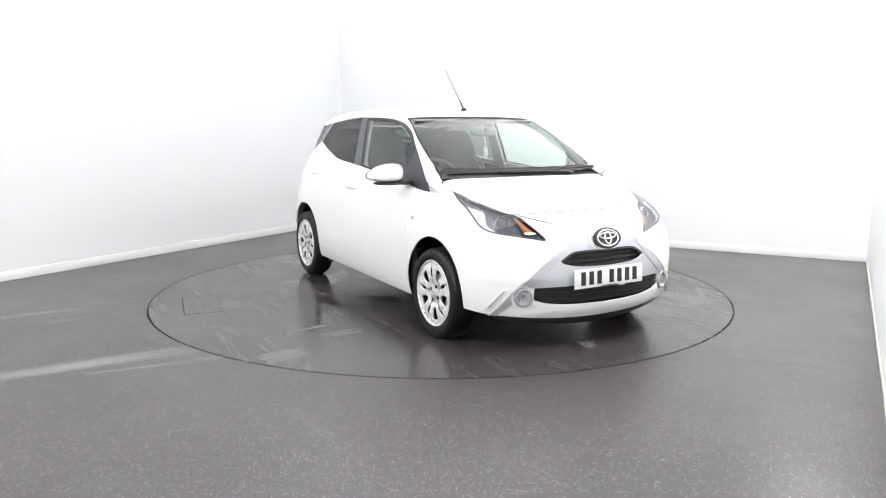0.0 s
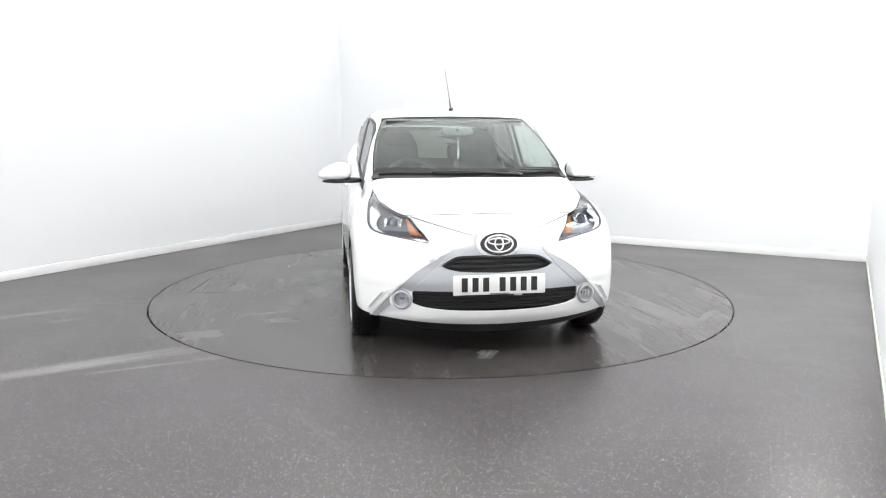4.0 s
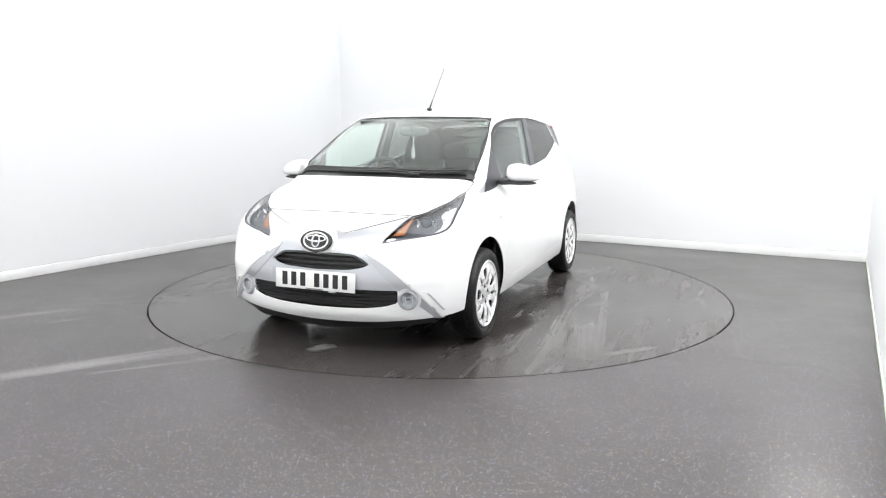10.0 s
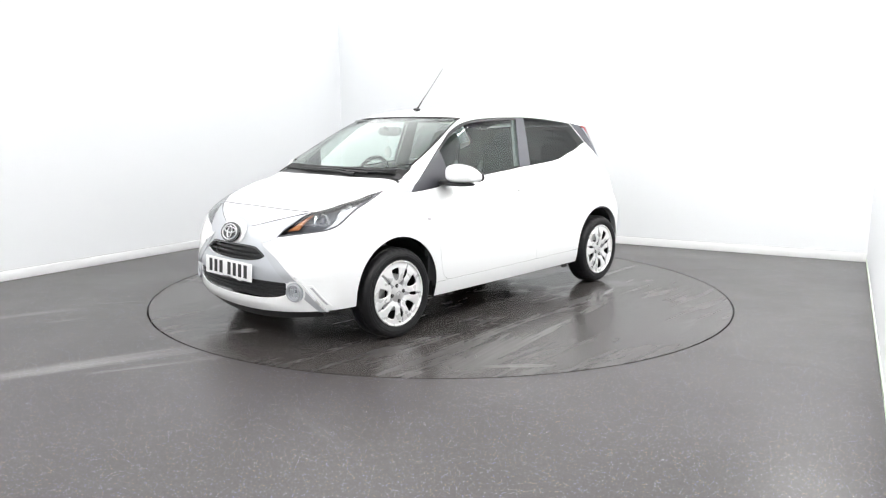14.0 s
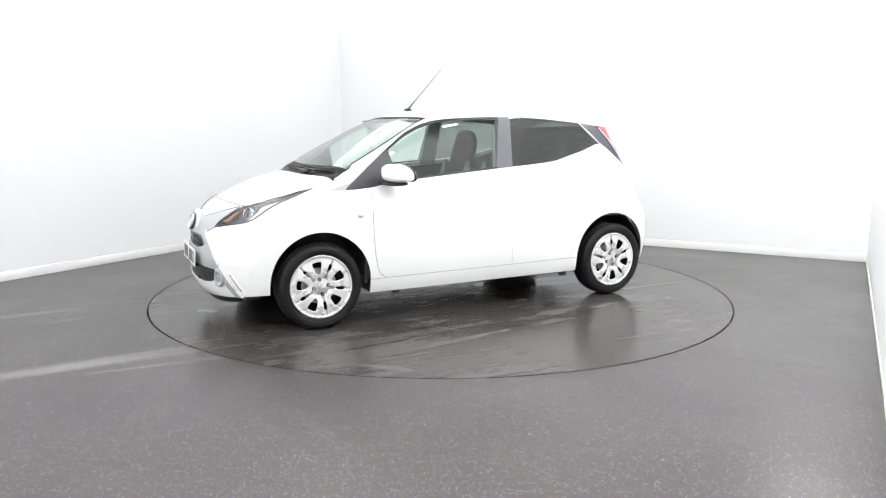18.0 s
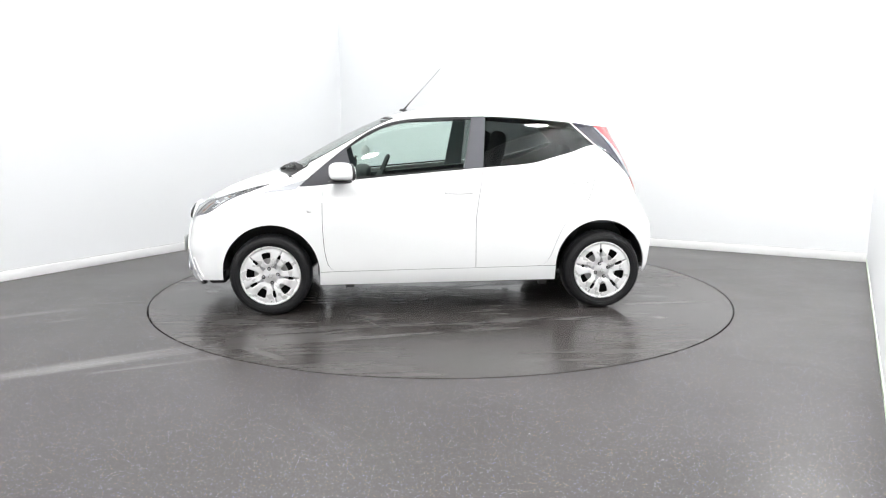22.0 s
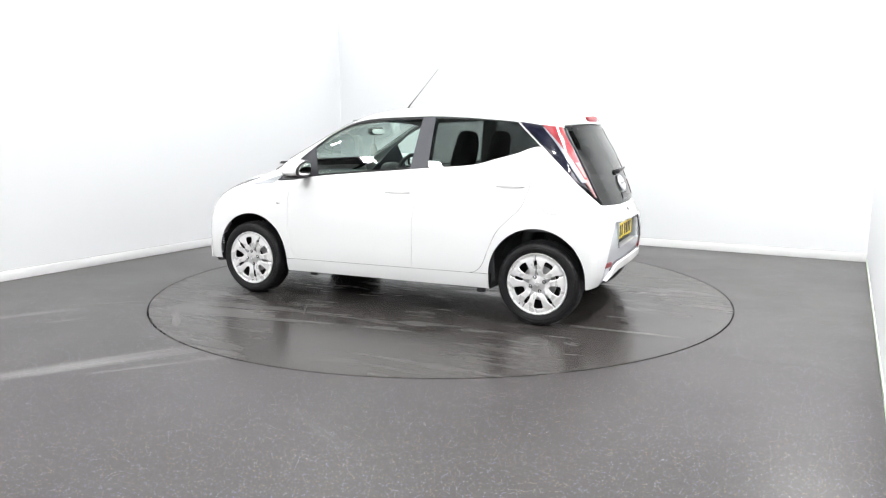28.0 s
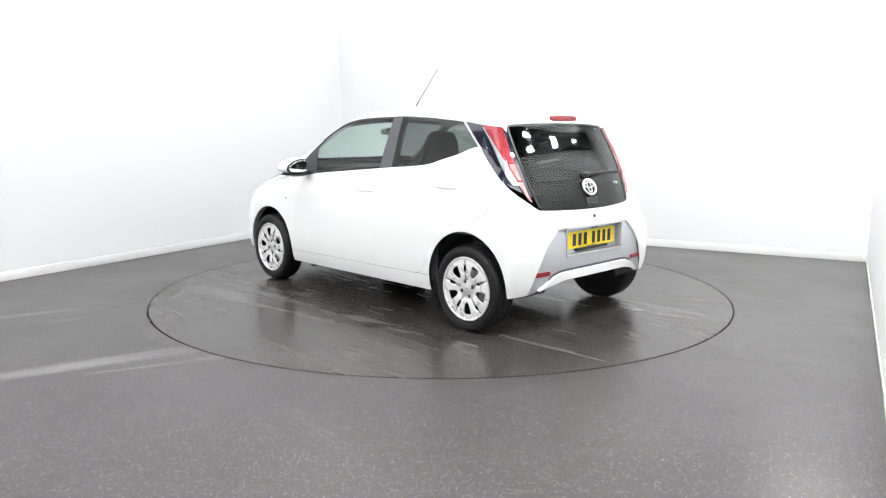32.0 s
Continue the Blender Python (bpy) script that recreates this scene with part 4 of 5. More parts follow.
panel("tow_cover_gap", "front", (-0.42, -0.28), (0.39, 0.5), (lambda x, y, z: 0.050 - np.maximum(np.abs(y - 0.354), np.abs(z - 0.447) + 0.010), lambda x, y, z: np.maximum(np.abs(y - 0.354), np.abs(z - 0.447) + 0.010) - 0.046), M_STRIP, bumper, "thin gap round the tow eye cover", False, gap=0.0, off=0.0058, thick=0.004, step=0.005)


def on_nose(y, z, out=0.0):
    return float(nose_at(y, z)) - 0.008 + out


def fog_lamp(side):
    y, z = FOG[0] * side, FOG[1]
    x = on_nose(FOG[0], z) + 0.002
    turn = Matrix.Translation((x, y, z)) @ pose(0, 0, 0, 0, 0, -90 + side * 20)
    ring = make("fog_lamp", M_STRIP, car, lambda bm: revolve(bm, [(0.040, -0.03), (0.040, 0.008), (0.045, 0.014), (0.054, 0.011), (0.058, 0.0), (0.058, -0.03)], 40), "round fog lamp in a silver ring", 0.9, turn)
    make("reflector", M_ALLOY, ring, lambda bm: revolve(bm, [(0.002, -0.035), (0.018, -0.03), (0.032, -0.015), (0.040, 0.0)], 32), "", 1.0, turn)
    make("bulb", M_LAMP_IN, ring, lambda bm: blob(bm, (0, -0.014, 0.004), (0.013, 0.012, 0.009), n=8), "", 1.2, turn)
    for k in range(5):
        make("lens_rib", M_LENS_RIB, ring, lambda bm: add_box(bm, (-0.026 + k * 0.0115, 0.002, -0.024), (-0.0225 + k * 0.0115, 0.006, 0.024), None, 0.001), "", 0.5, turn)
    make("lens", M_CLEAR, ring, lambda bm: revolve(bm, [(0.0005, 0.010), (0.02, 0.009), (0.0395, 0.004), (0.0395, 0.001), (0.02, 0.006), (0.0005, 0.007)], 32), "clear lens", 1.0, turn)


fog_lamp(1), fog_lamp(-1)


def badge(name, x, z, tilt, wide, high, back, parent, flip=0):
    """A plain oval emblem: bright rings, on a dark oval where the nose has one."""
    m = Matrix.Translation((x, 0, z)) @ pose(0, 0, 0, 0, 0, -90 + flip) @ pose(0, 0, 0, tilt, 0, 0)
    ring = make(name, M_EMBLEM, parent, lambda bm: torus(bm, 0.5, 0.0052 if back else 0.0075, m, wide, high, 48, 10), "bright oval emblem", 1.2)
    if back:
        make("emblem_base", M_GLOSS, ring, lambda bm: (revolve(bm, [(0.0005, -0.002), (0.5, -0.002), (0.52, -0.008), (0.5, -0.014), (0.0005, -0.014)], 48, Matrix.Diagonal((wide * 1.31, 1, high * 1.29, 1))), bmesh.ops.transform(bm, matrix=m, verts=bm.verts)), "gloss black oval", 0.8)
    make("emblem_oval", M_EMBLEM, ring, lambda bm: torus(bm, 0.5, 0.0048, m @ pose(0, 0, high * 0.14), wide * 0.78, high * 0.36, 36, 8), "", 1.2)
    make("emblem_oval", M_EMBLEM, ring, lambda bm: torus(bm, 0.5, 0.0048, m @ pose(0, 0, 0), wide * 0.30, high * 0.74, 36, 8), "", 1.2)


badge("badge", 1.841, 0.657, 17, 0.154, 0.094, True, bumper)
make("badge_mount", M_PAINT, bumper, lambda bm: blob(bm, (1.806, 0, 0.658), (0.021, 0.120, 0.082), Matrix.Translation((1.806, 0, 0.658)) @ pose(0, 0, 0, 0, -17, 0) @ Matrix.Translation((-1.806, 0, -0.658)), 2.6, 18), "white raised badge mount", 1.2)


def plate(name, mat, ink, x, z, tilt, flip, label):
    """A registration plate whose characters are plain bars."""
    m = Matrix.Translation((x, 0, z)) @ pose(0, 0, 0, 0, 0, -90 + flip) @ pose(0, 0, 0, tilt, 0, 0)
    ob = make(name, mat, car, lambda bm: add_box(bm, (-0.26, -0.006, -0.0555), (0.26, 0.0, 0.0555), None, 0.003), label, 0.5, m)
    for k, c in enumerate((-0.196, -0.136, -0.076, -0.016, 0.076, 0.136, 0.196)):
        make("bar", ink, ob, lambda bm: add_box(bm, (c - 0.017, 0.0005, -0.038), (c + 0.017, 0.0016, 0.040)), "", 0.5, m)
    make("small_bar", ink, ob, lambda bm: add_box(bm, (-0.055, 0.0005, -0.0525), (0.055, 0.0014, -0.0485)), "", 0.5, m)
    return ob


plate("front_plate", M_WHITE, M_INK, 1.866, 0.434, 3, 0, "white registration plate with black bars")
make("plate_bracket", M_BLACK, bumper, lambda bm: add_box(bm, (1.82, -0.15, 0.366), (1.856, 0.15, 0.382), None, 0.003), "black plate bracket")
make("plate_bracket_mark", M_WHITE, bumper, lambda bm: add_box(bm, (1.850, 0.085, 0.368), (1.858, 0.13, 0.379), None, 0.001), "pale mark")

# headlamps
M_LENS = material("lens bowl", (0.10, 0.105, 0.12), 0.05, coat=1.0, vary=0.05)
lamp_cuts = (g_lamp_low, g_lamp_in, lambda x, y, z: x - LAMP_REAR)
A_, B_ = (-0.75, 0.75), (-0.45, 0.7)
lamp = panel("headlamp", "corner", A_, B_, lamp_cuts, M_LAMP_IN, car, "swept-back headlamp with a clear cover", gap=0.003, off=-0.035, thick=0.01)
panel("lamp_cover", "corner", A_, B_, lamp_cuts, M_CLEAR, lamp, "clear lamp cover", gap=0.003, off=0.0, thick=0.003, step=0.016)
RIM = lambda x: np.clip(0.036 - np.abs(x - 1.50) * 0.20, 0.011, 0.036)
panel("lamp_rim", "corner", A_, B_, lamp_cuts + (lambda x, y, z: LAMP_LOW(x) + RIM(x) - z, lambda x, y, z: z - LAMP_LOW(x) - 0.004, lambda x, y, z: x - 1.385), M_ALLOY, lamp, "pale light strip along the lower edge", gap=0.003, off=-0.010, thick=0.006, step=0.012)
panel("lamp_gasket", "corner", A_, B_, lamp_cuts + (lambda x, y, z: LAMP_LOW(x) + 0.0065 - z,), M_FILM, lamp, "dark gasket along the lower edge", gap=0.0015, off=0.001, thick=0.006, step=0.012)
panel("lamp_edge", "corner", A_, B_, lamp_cuts + (lambda x, y, z: Y_BONNET(x) + 0.014 - y, lambda x, y, z: 1.60 - x), M_GLOSS, lamp, "black upper edge", gap=0.002, off=-0.003, thick=0.004, step=0.012)
panel("lamp_nose_edge", "corner", A_, B_, lamp_cuts + (lambda x, y, z: Y_BONNET(x) + 0.006 - y, lambda x, y, z: x - 1.60), M_FILM, lamp, "grey inner edge", gap=0.002, off=0.001, thick=0.004, step=0.010)
panel("indicator", "corner", A_, B_, lamp_cuts + (lambda x, y, z: z - LAMP_LOW(x) - 0.026, lambda x, y, z: y - Y_BONNET(x) - 0.012, lambda x, y, z: 0.486 - y - (0.75 - z) * 0.15), M_AMBER, lamp, "amber indicator", gap=0.0, off=-0.014, thick=0.006, step=0.010)
panel("indicator_rib", "corner", A_, B_, lamp_cuts + (lambda x, y, z: z - LAMP_LOW(x) - 0.030, lambda x, y, z: y - Y_BONNET(x) - 0.024, lambda x, y, z: Y_BONNET(x) + 0.036 - y, lambda x, y, z: 0.48 - y), M_AMBER_PALE, lamp, "pale rib in the indicator", gap=0.0, off=-0.011, thick=0.004, step=0.008)
for sd, i in ((1, 0), (-1, 1)):
    m = Matrix.Translation((1.570, sd * 0.562, 0.750)) @ pose(0, 0, 0, 0, 0, -90 + sd * 24) @ pose(0, 0, 0, 20, 0, 0)
    make("projector_ring", M_CHROME, lamp[i], lambda bm: revolve(bm, [(0.031, -0.05), (0.031, -0.008), (0.034, 0.0), (0.038, -0.004), (0.038, -0.05)], 36), "bright projector ring", 0.9, m)
    make("projector_lens", M_LENS, lamp[i], lambda bm: blob(bm, (0, -0.014, 0), (0.0305, 0.018, 0.0305), power=2, n=12), "dark projector lens", 1.3, m)
    for dx in (-0.046, 0.046):
        make("bezel_bar", M_CHROME, lamp[i], lambda bm: add_box(bm, (dx - 0.005, -0.02, -0.024), (dx + 0.005, -0.004, 0.024), None, 0.002), "bright bar beside the projector", 0.5, m)
    for k in range(2):
        xk = 1.47 - 0.045 * k
        zk, yk = 0.806 + 0.016 * k, 0.640 + 0.003 * k
        make("lamp_facet", M_ALLOY, lamp[i], lambda bm: add_box(bm, (xk - 0.016, sd * yk - 0.004, zk - 0.005), (xk + 0.014, sd * yk + 0.004, zk + 0.005), None, 0.002))

# side repeater, fuel flap
for sd, i in ((1, 0), (-1, 1)):
    make("side_repeater", M_ALLOY, wing[i], lambda bm: blob(bm, (0.894, sd * 0.794, 0.727), (0.020, 0.007, 0.013), n=10), "small clear side repeater", 1.2)
panel("fuel_flap", "side", (-1.4, -1.1), (0.7, 0.95), (lambda x, y, z: 0.078 - np.hypot(x + 1.262, z - 0.822),), M_PAINT, rwing[0], "round fuel flap", False, gap=0.0, off=0.0035, thick=0.005, step=0.012)

panel("flap_gap", "side", (-1.4, -1.1), (0.7, 0.95), (lambda x, y, z: 0.081 - np.hypot(x + 1.262, z - 0.822), lambda x, y, z: np.hypot(x + 1.262, z - 0.822) - 0.0785), M_STRIP, rwing[0], "thin gap round the fuel flap", False, gap=0.0, off=0.002, thick=0.004, step=0.006)

# ---------------------------------------------------------------- rear end
REAR_LOW = spline((0, 0.338), (0.31, 0.336), (0.47, 0.308), (0.62, 0.274), (0.75, 0.262))
BAR_TOP = spline((0, 0.392), (0.33, 0.388), (0.42, 0.372), (0.50, 0.322), (0.575, 0.278))
recess_in = (lambda x, y, z: 0.305 - y, lambda x, y, z: 0.652 - z, lambda x, y, z: z - 0.488)
g_glass_low = lambda x, y, z: z - (0.768 + 0.06 * y * y)
SIL_OUT = spline((0.24, 0.645), (0.30, 0.625), (0.40, 0.585), (0.555, 0.500), (0.60, 0.455), (0.655, 0.390), (0.7, 0.34))
silver_in = (lambda x, y, z: SIL_OUT(z) - y, lambda x, y, z: 0.660 - z)
g_rear_low = lambda x, y, z: z - REAR_LOW(y)
tailgate = panel("tailgate", "back", (-0.76, 0.76), (0.22, 0.98), (lambda x, y, z: np.maximum(-g_glass_low(x, y, z), y - Y_GLASS(z) - 0.001), lambda x, y, z: np.maximum(-g_tail(x, y, z), Y_GLASS(z) - y), lambda x, y, z: g45r(x, y, z) + 0.001, g_rear_low, hole(*silver_in)), M_PAINT, car, "white tailgate and rear bumper", False, step=0.0145, gap=0.001)
panel("rear_bumper_corner", "side", (-1.64, -1.35), (0.22, 0.95), (lambda x, y, z: 0.001 - g45r(x, y, z), lambda x, y, z: 0.001 - g_rear_seam(x, y, z), inv(g_tail), g_rear_low, ARCH_R), M_PAINT, tailgate, step=0.0145, gap=0.001)
panel("rear_panel", "back", (-0.70, 0.70), (0.22, 0.7), (lambda x, y, z: SIL_OUT(z) + 0.004 - y, lambda x, y, z: 0.664 - z, lambda x, y, z: z - np.maximum(BAR_TOP(y), REAR_LOW(y)) + 0.012, hole(*recess_in)), M_SILVER, tailgate,
      "silver rear bumper panel", False, gap=0.0, off=-0.014, thick=0.006, step=0.0145)
panel("rear_panel_edge", "back", (-0.62, 0.62), (0.60, 0.72), (lambda x, y, z: 0.668 - z, lambda x, y, z: z - 0.658, lambda x, y, z: 0.345 - y), M_STRIP, tailgate, "grey crease over the plate", False, gap=0.0, off=0.003, thick=0.008, step=0.012)
panel("bumper_bar", "back", (-0.68, 0.68), (0.22, 0.42), (lambda x, y, z: BAR_TOP(y) - z, lambda x, y, z: z - REAR_LOW(y) - 0.004, lambda x, y, z: 0.575 - y), M_PAINT, tailgate, "white lower bumper bar", False, gap=0.0, off=0.012, thick=0.03, step=0.0145)
panel("reflector", "back", (0.42, 0.70), (0.34, 0.43), (lambda x, y, z: y - 0.462, lambda x, y, z: SIL_OUT(z) + 0.012 - y, lambda x, y, z: 0.405 - z, lambda x, y, z: z - 0.378), M_RED_DARK, tailgate, "red rear reflector", gap=0.0, off=-0.004, thick=0.012, step=0.01)
# dark strip in place of the shadow gap above the bar
panel("bar_gap", "back", (-0.62, 0.62), (0.26, 0.42), (lambda x, y, z: BAR_TOP(y) + 0.016 - z, lambda x, y, z: z - BAR_TOP(y) - 0.001, lambda x, y, z: 0.47 - y), M_FILM, tailgate, "dark grey strip painted as the shadow gap over the lower bar", False, gap=0.0, off=-0.006, thick=0.006, step=0.012)
make("plate_recess", M_SILVER, tailgate, lambda bm: [add_box(bm, lo, hi, None, 0.002) for lo, hi in (((-1.545, -0.305, 0.488), (-1.535, 0.305, 0.652)), ((-1.59, -0.312, 0.488), (-1.535, -0.305, 0.652)),
     ((-1.59, 0.305, 0.488), (-1.535, 0.312, 0.652)), ((-1.60, -0.31, 0.652), (-1.535, 0.31, 0.660)), ((-1.60, -0.31, 0.480), (-1.535, 0.31, 0.488)))], "silver recess behind the plate")
plate("rear_plate", M_YELLOW, M_INK, -1.560, 0.574, 0, 180, "yellow registration plate with black bars")
make("plate_bracket", M_BLACK, tailgate, lambda bm: add_box(bm, (-1.565, -0.18, 0.500), (-1.548, 0.18, 0.516), None, 0.002), "black plate bracket")
make("plate_lamp", M_BLACK, tailgate, lambda bm: add_box(bm, (-1.585, -0.03, 0.640), (-1.55, 0.03, 0.651), None, 0.003), "black number plate lamp")
hatch = panel("hatch_glass", "back", (-0.6, 0.6), (0.7, 1.4), (g_hatch_in, g_glass_low, lambda x, y, z: 1.308 - 0.05 * y * y - z), M_HATCH, car, "dark glass hatch window", False, step=0.02, thick=0.005)
panel("hatch_border", "back", (-0.6, 0.6), (0.7, 1.4), (g_hatch_in, g_glass_low, lambda x, y, z: 1.308 - 0.05 * y * y - z, hole(lambda x, y, z: Y_GLASS(z) - y - 0.055, lambda x, y, z: z - 0.945, lambda x, y, z: 1.272 - 0.05 * y * y - z)),
      M_GLOSS, hatch, "gloss black printed border", False, off=-0.007, thick=0.005, step=0.02)
badge("rear_badge", -1.528, 0.905, 24, 0.130, 0.105, False, hatch, 180)
panel("hatch_release", "back", (-0.1, 0.1), (0.76, 0.86), (lambda x, y, z: 0.062 - y, lambda x, y, z: 0.838 - z, lambda x, y, z: z - 0.795), M_BLACK, hatch, "black hatch release pad", False, gap=0.0, off=0.006, thick=0.01, step=0.012)
make("hatch_lock", M_BLACK, tailgate, lambda bm: blob(bm, (-1.582, 0.012, 0.719), (0.006, 0.012, 0.012), n=8), "round black lock", 1.2)
make("model_badge", M_CHROME, hatch, lambda bm: [add_box(bm, (-1.482, -0.40 + k * 0.026, 0.905), (-1.476, -0.40 + k * 0.026 + 0.019, 0.925), None, 0.002) for k in range(3)], "small bright model badge")
hw = make("rear_wiper", M_BLACK, hatch, lambda bm: (tube(bm, [(-1.50, -0.01, 0.982), (-1.505, -0.05, 0.99), (-1.478, -0.30, 0.996), (-1.445, -0.47, 0.990)], [0.014, 0.011, 0.008, 0.006]), blob(bm, (-1.498, 0.005, 0.985), (0.02, 0.03, 0.018), n=10)), "black rear wiper", 0.8)
make("wiper_blade", M_BLACK, hw, lambda bm: tube(bm, [(-1.482, -0.10, 0.978), (-1.468, -0.30, 0.980), (-1.430, -0.49, 0.980)], 0.006), "", 0.8)
make("brake_lamp", M_RED_DARK, spoiler, lambda bm: blob(bm, (-1.293, -0.005, 1.350), (0.016, 0.145, 0.021), Matrix.Identity(4), 4, 12), "red high brake lamp", 1.2)
for k in (-0.3, -0.14, 0.14, 0.3):
    make("hatch_screw", M_CHROME, hatch, lambda bm: blob(bm, (-1.314 + 0.2 * k * k, k * 1.25, 1.288 - 0.03 * abs(k)), (0.004, 0.006, 0.004), n=6), "", 1.2)

# tail lamps: gloss housing, pale band, red lens, clear foot
lamp_side = (lambda x, y, z: y - Y_GLASS(z), lambda x, y, z: DLO_TOP(x) + 0.004 - z, lambda x, y, z: 1.312 - z + np.clip(x + 1.30, 0, 1) * 0.12)
RED_OUT = spline((1.32, -1.105), (1.298, -1.130), (1.171, -1.256), (1.06, -1.340), (0.92, -1.424), (0.827, -1.475), (0.78, -1.50))
PALE_OUT = spline((1.32, -1.097), (1.298, -1.121), (1.171, -1.238), (1.06, -1.317), (0.95, -1.390), (0.90, -1.427), (0.827, -1.470), (0.78, -1.497))
g45 = lambda x, y, z: (-x - y) - 0.86


def tail_piece(name, cuts, mat, parent, label, off, thick=0.006):
    return panel(name, "side", (-1.62, -0.9), (0.7, 1.42), cuts + lamp_side + (inv(g45),), mat, parent, label, True, 0.0125, 0.0, off, thick,
                 more=[("back", (0.3, 0.75), (0.7, 1.36), cuts + lamp_side + (g45,))])


tail = tail_piece("tail_lamp", (g_tail, lambda x, y, z: -g_quarter(x, y, z)), M_HOUSING, car, "tall tail lamp in a gloss black housing", 0.001, 0.012)
tail_piece("red_lens", (lambda x, y, z: RED_OUT(z) - x, lambda x, y, z: z - 0.955, lambda x, y, z: y - Y_GLASS(z) - 0.042, lambda x, y, z: g_tail(x, y, z) - 0.012), M_RED, tail, "ribbed red lens", 0.010, 0.010)
tail_piece("pale_band", (lambda x, y, z: PALE_OUT(z) - x, lambda x, y, z: x - RED_OUT(z), lambda x, y, z: z - 0.935, lambda x, y, z: 1.29 - z, lambda x, y, z: g_tail(x, y, z) - 0.008), M_BAND, tail, "pale silver band", 0.009, 0.009)
tail_piece("reverse_lens", (lambda x, y, z: RED_OUT(z) - x, lambda x, y, z: 0.953 - z, lambda x, y, z: z - 0.853, lambda x, y, z: y - Y_GLASS(z) - 0.042, lambda x, y, z: g_tail(x, y, z) - 0.010), M_PINK, tail, "pale pink lower lens", 0.010, 0.010)
tail_piece("lower_lens", (lambda x, y, z: RED_OUT(z) - x, lambda x, y, z: 0.851 - z, lambda x, y, z: z - 0.80, lambda x, y, z: y - Y_GLASS(z) - 0.042, lambda x, y, z: g_tail(x, y, z) - 0.010), M_PINK, tail, "pale red foot of the lens", 0.010, 0.010)

tail_piece("lamp_flank", (lambda x, y, z: Y_GLASS(z) + 0.011 - y, lambda x, y, z: z - 0.79), M_BLACK, tail, "black inner flank", 0.007, 0.012)
tail_piece("clear_insert", (lambda x, y, z: RED_OUT(z) - 0.004 - x, lambda x, y, z: x - RED_OUT(z) + 0.030, lambda x, y, z: z - 0.965, lambda x, y, z: 1.06 - z, lambda x, y, z: y - Y_GLASS(z) - 0.050), M_PINK, tail, "pale clear stripe in the lens", 0.012, 0.006)

# ---------------------------------------------------------------- underside, wheel arches
def arch_liner(cx, cz, r, side):
    def b(bm):
        rows = []
        for w in (0.40, 0.735):
            rows.append([bm.verts.new((cx + r * math.cos(a), side * w, cz + r * math.sin(a))) for a in (math.pi * k / 24 for k in range(25))])
        rows.insert(0, [bm.verts.new((cx + 0.02 * math.cos(a), side * 0.40, cz + 0.02 * math.sin(a))) for a in (math.pi * k / 24 for k in range(25))])
        for a, c in zip(rows, rows[1:]):
            for k in range(24):
                bm.faces.new((a[k], a[k + 1], c[k + 1], c[k]))
        sx = -1 if cx > 0 else 1      # the wall towards the cabin
        add_box(bm, (cx + sx * r - 0.006, min(side * 0.40, side * 0.74), 0.21), (cx + sx * r + 0.006, max(side * 0.40, side * 0.74), cz))
        add_box(bm, (cx - sx * r - 0.006, min(side * 0.40, side * 0.66), 0.25), (cx - sx * r + 0.006, max(side * 0.40, side * 0.66), cz))
    make("arch_liner", M_BLACK, car, b, "black wheel arch liner", 0.6)


for sd in (1, -1):
    arch_liner(1.163, 0.302, 0.334, sd)
    arch_liner(-1.155, 0.318, 0.331, sd)
make("underbody", M_DARK, car, lambda bm: (add_box(bm, (-0.80, -0.74, 0.20), (0.82, 0.74, 0.26), None, 0.02), add_box(bm, (-1.46, -0.395, 0.34), (1.62, 0.395, 0.38), None, 0.01),
     add_box(bm, (1.50, -0.62, 0.20), (1.62, 0.62, 0.30), None, 0.02)), "dark underbody")
make("exhaust", M_DARK, car, lambda bm: tube(bm, [(0.7, 0.1, 0.21), (-0.6, 0.12, 0.22), (-1.2, 0.15, 0.30)], 0.026), "dark exhaust pipe", 0.8)
make("rear_axle", M_DARK, car, lambda bm: tube(bm, [(-1.17, -0.62, 0.28), (-1.17, 0.62, 0.28)], 0.04), "dark axle beam", 0.8)
for sd in (1, -1):
    make("mud_flap", M_BLACK, car, lambda bm: add_box(bm, (0.805, sd * 0.70 - 0.05, 0.200), (0.815, sd * 0.70 + 0.05, 0.25), None, 0.003), "small black air deflector")
for sd in (1, -1):
    for px in (0.60, -0.78):
        make("jacking_point", M_BLACK, car, lambda bm: add_box(bm, (px, sd * 0.72 - 0.01, 0.175), (px + 0.06, sd * 0.72 + 0.01, 0.215), None, 0.003), "black jacking point")

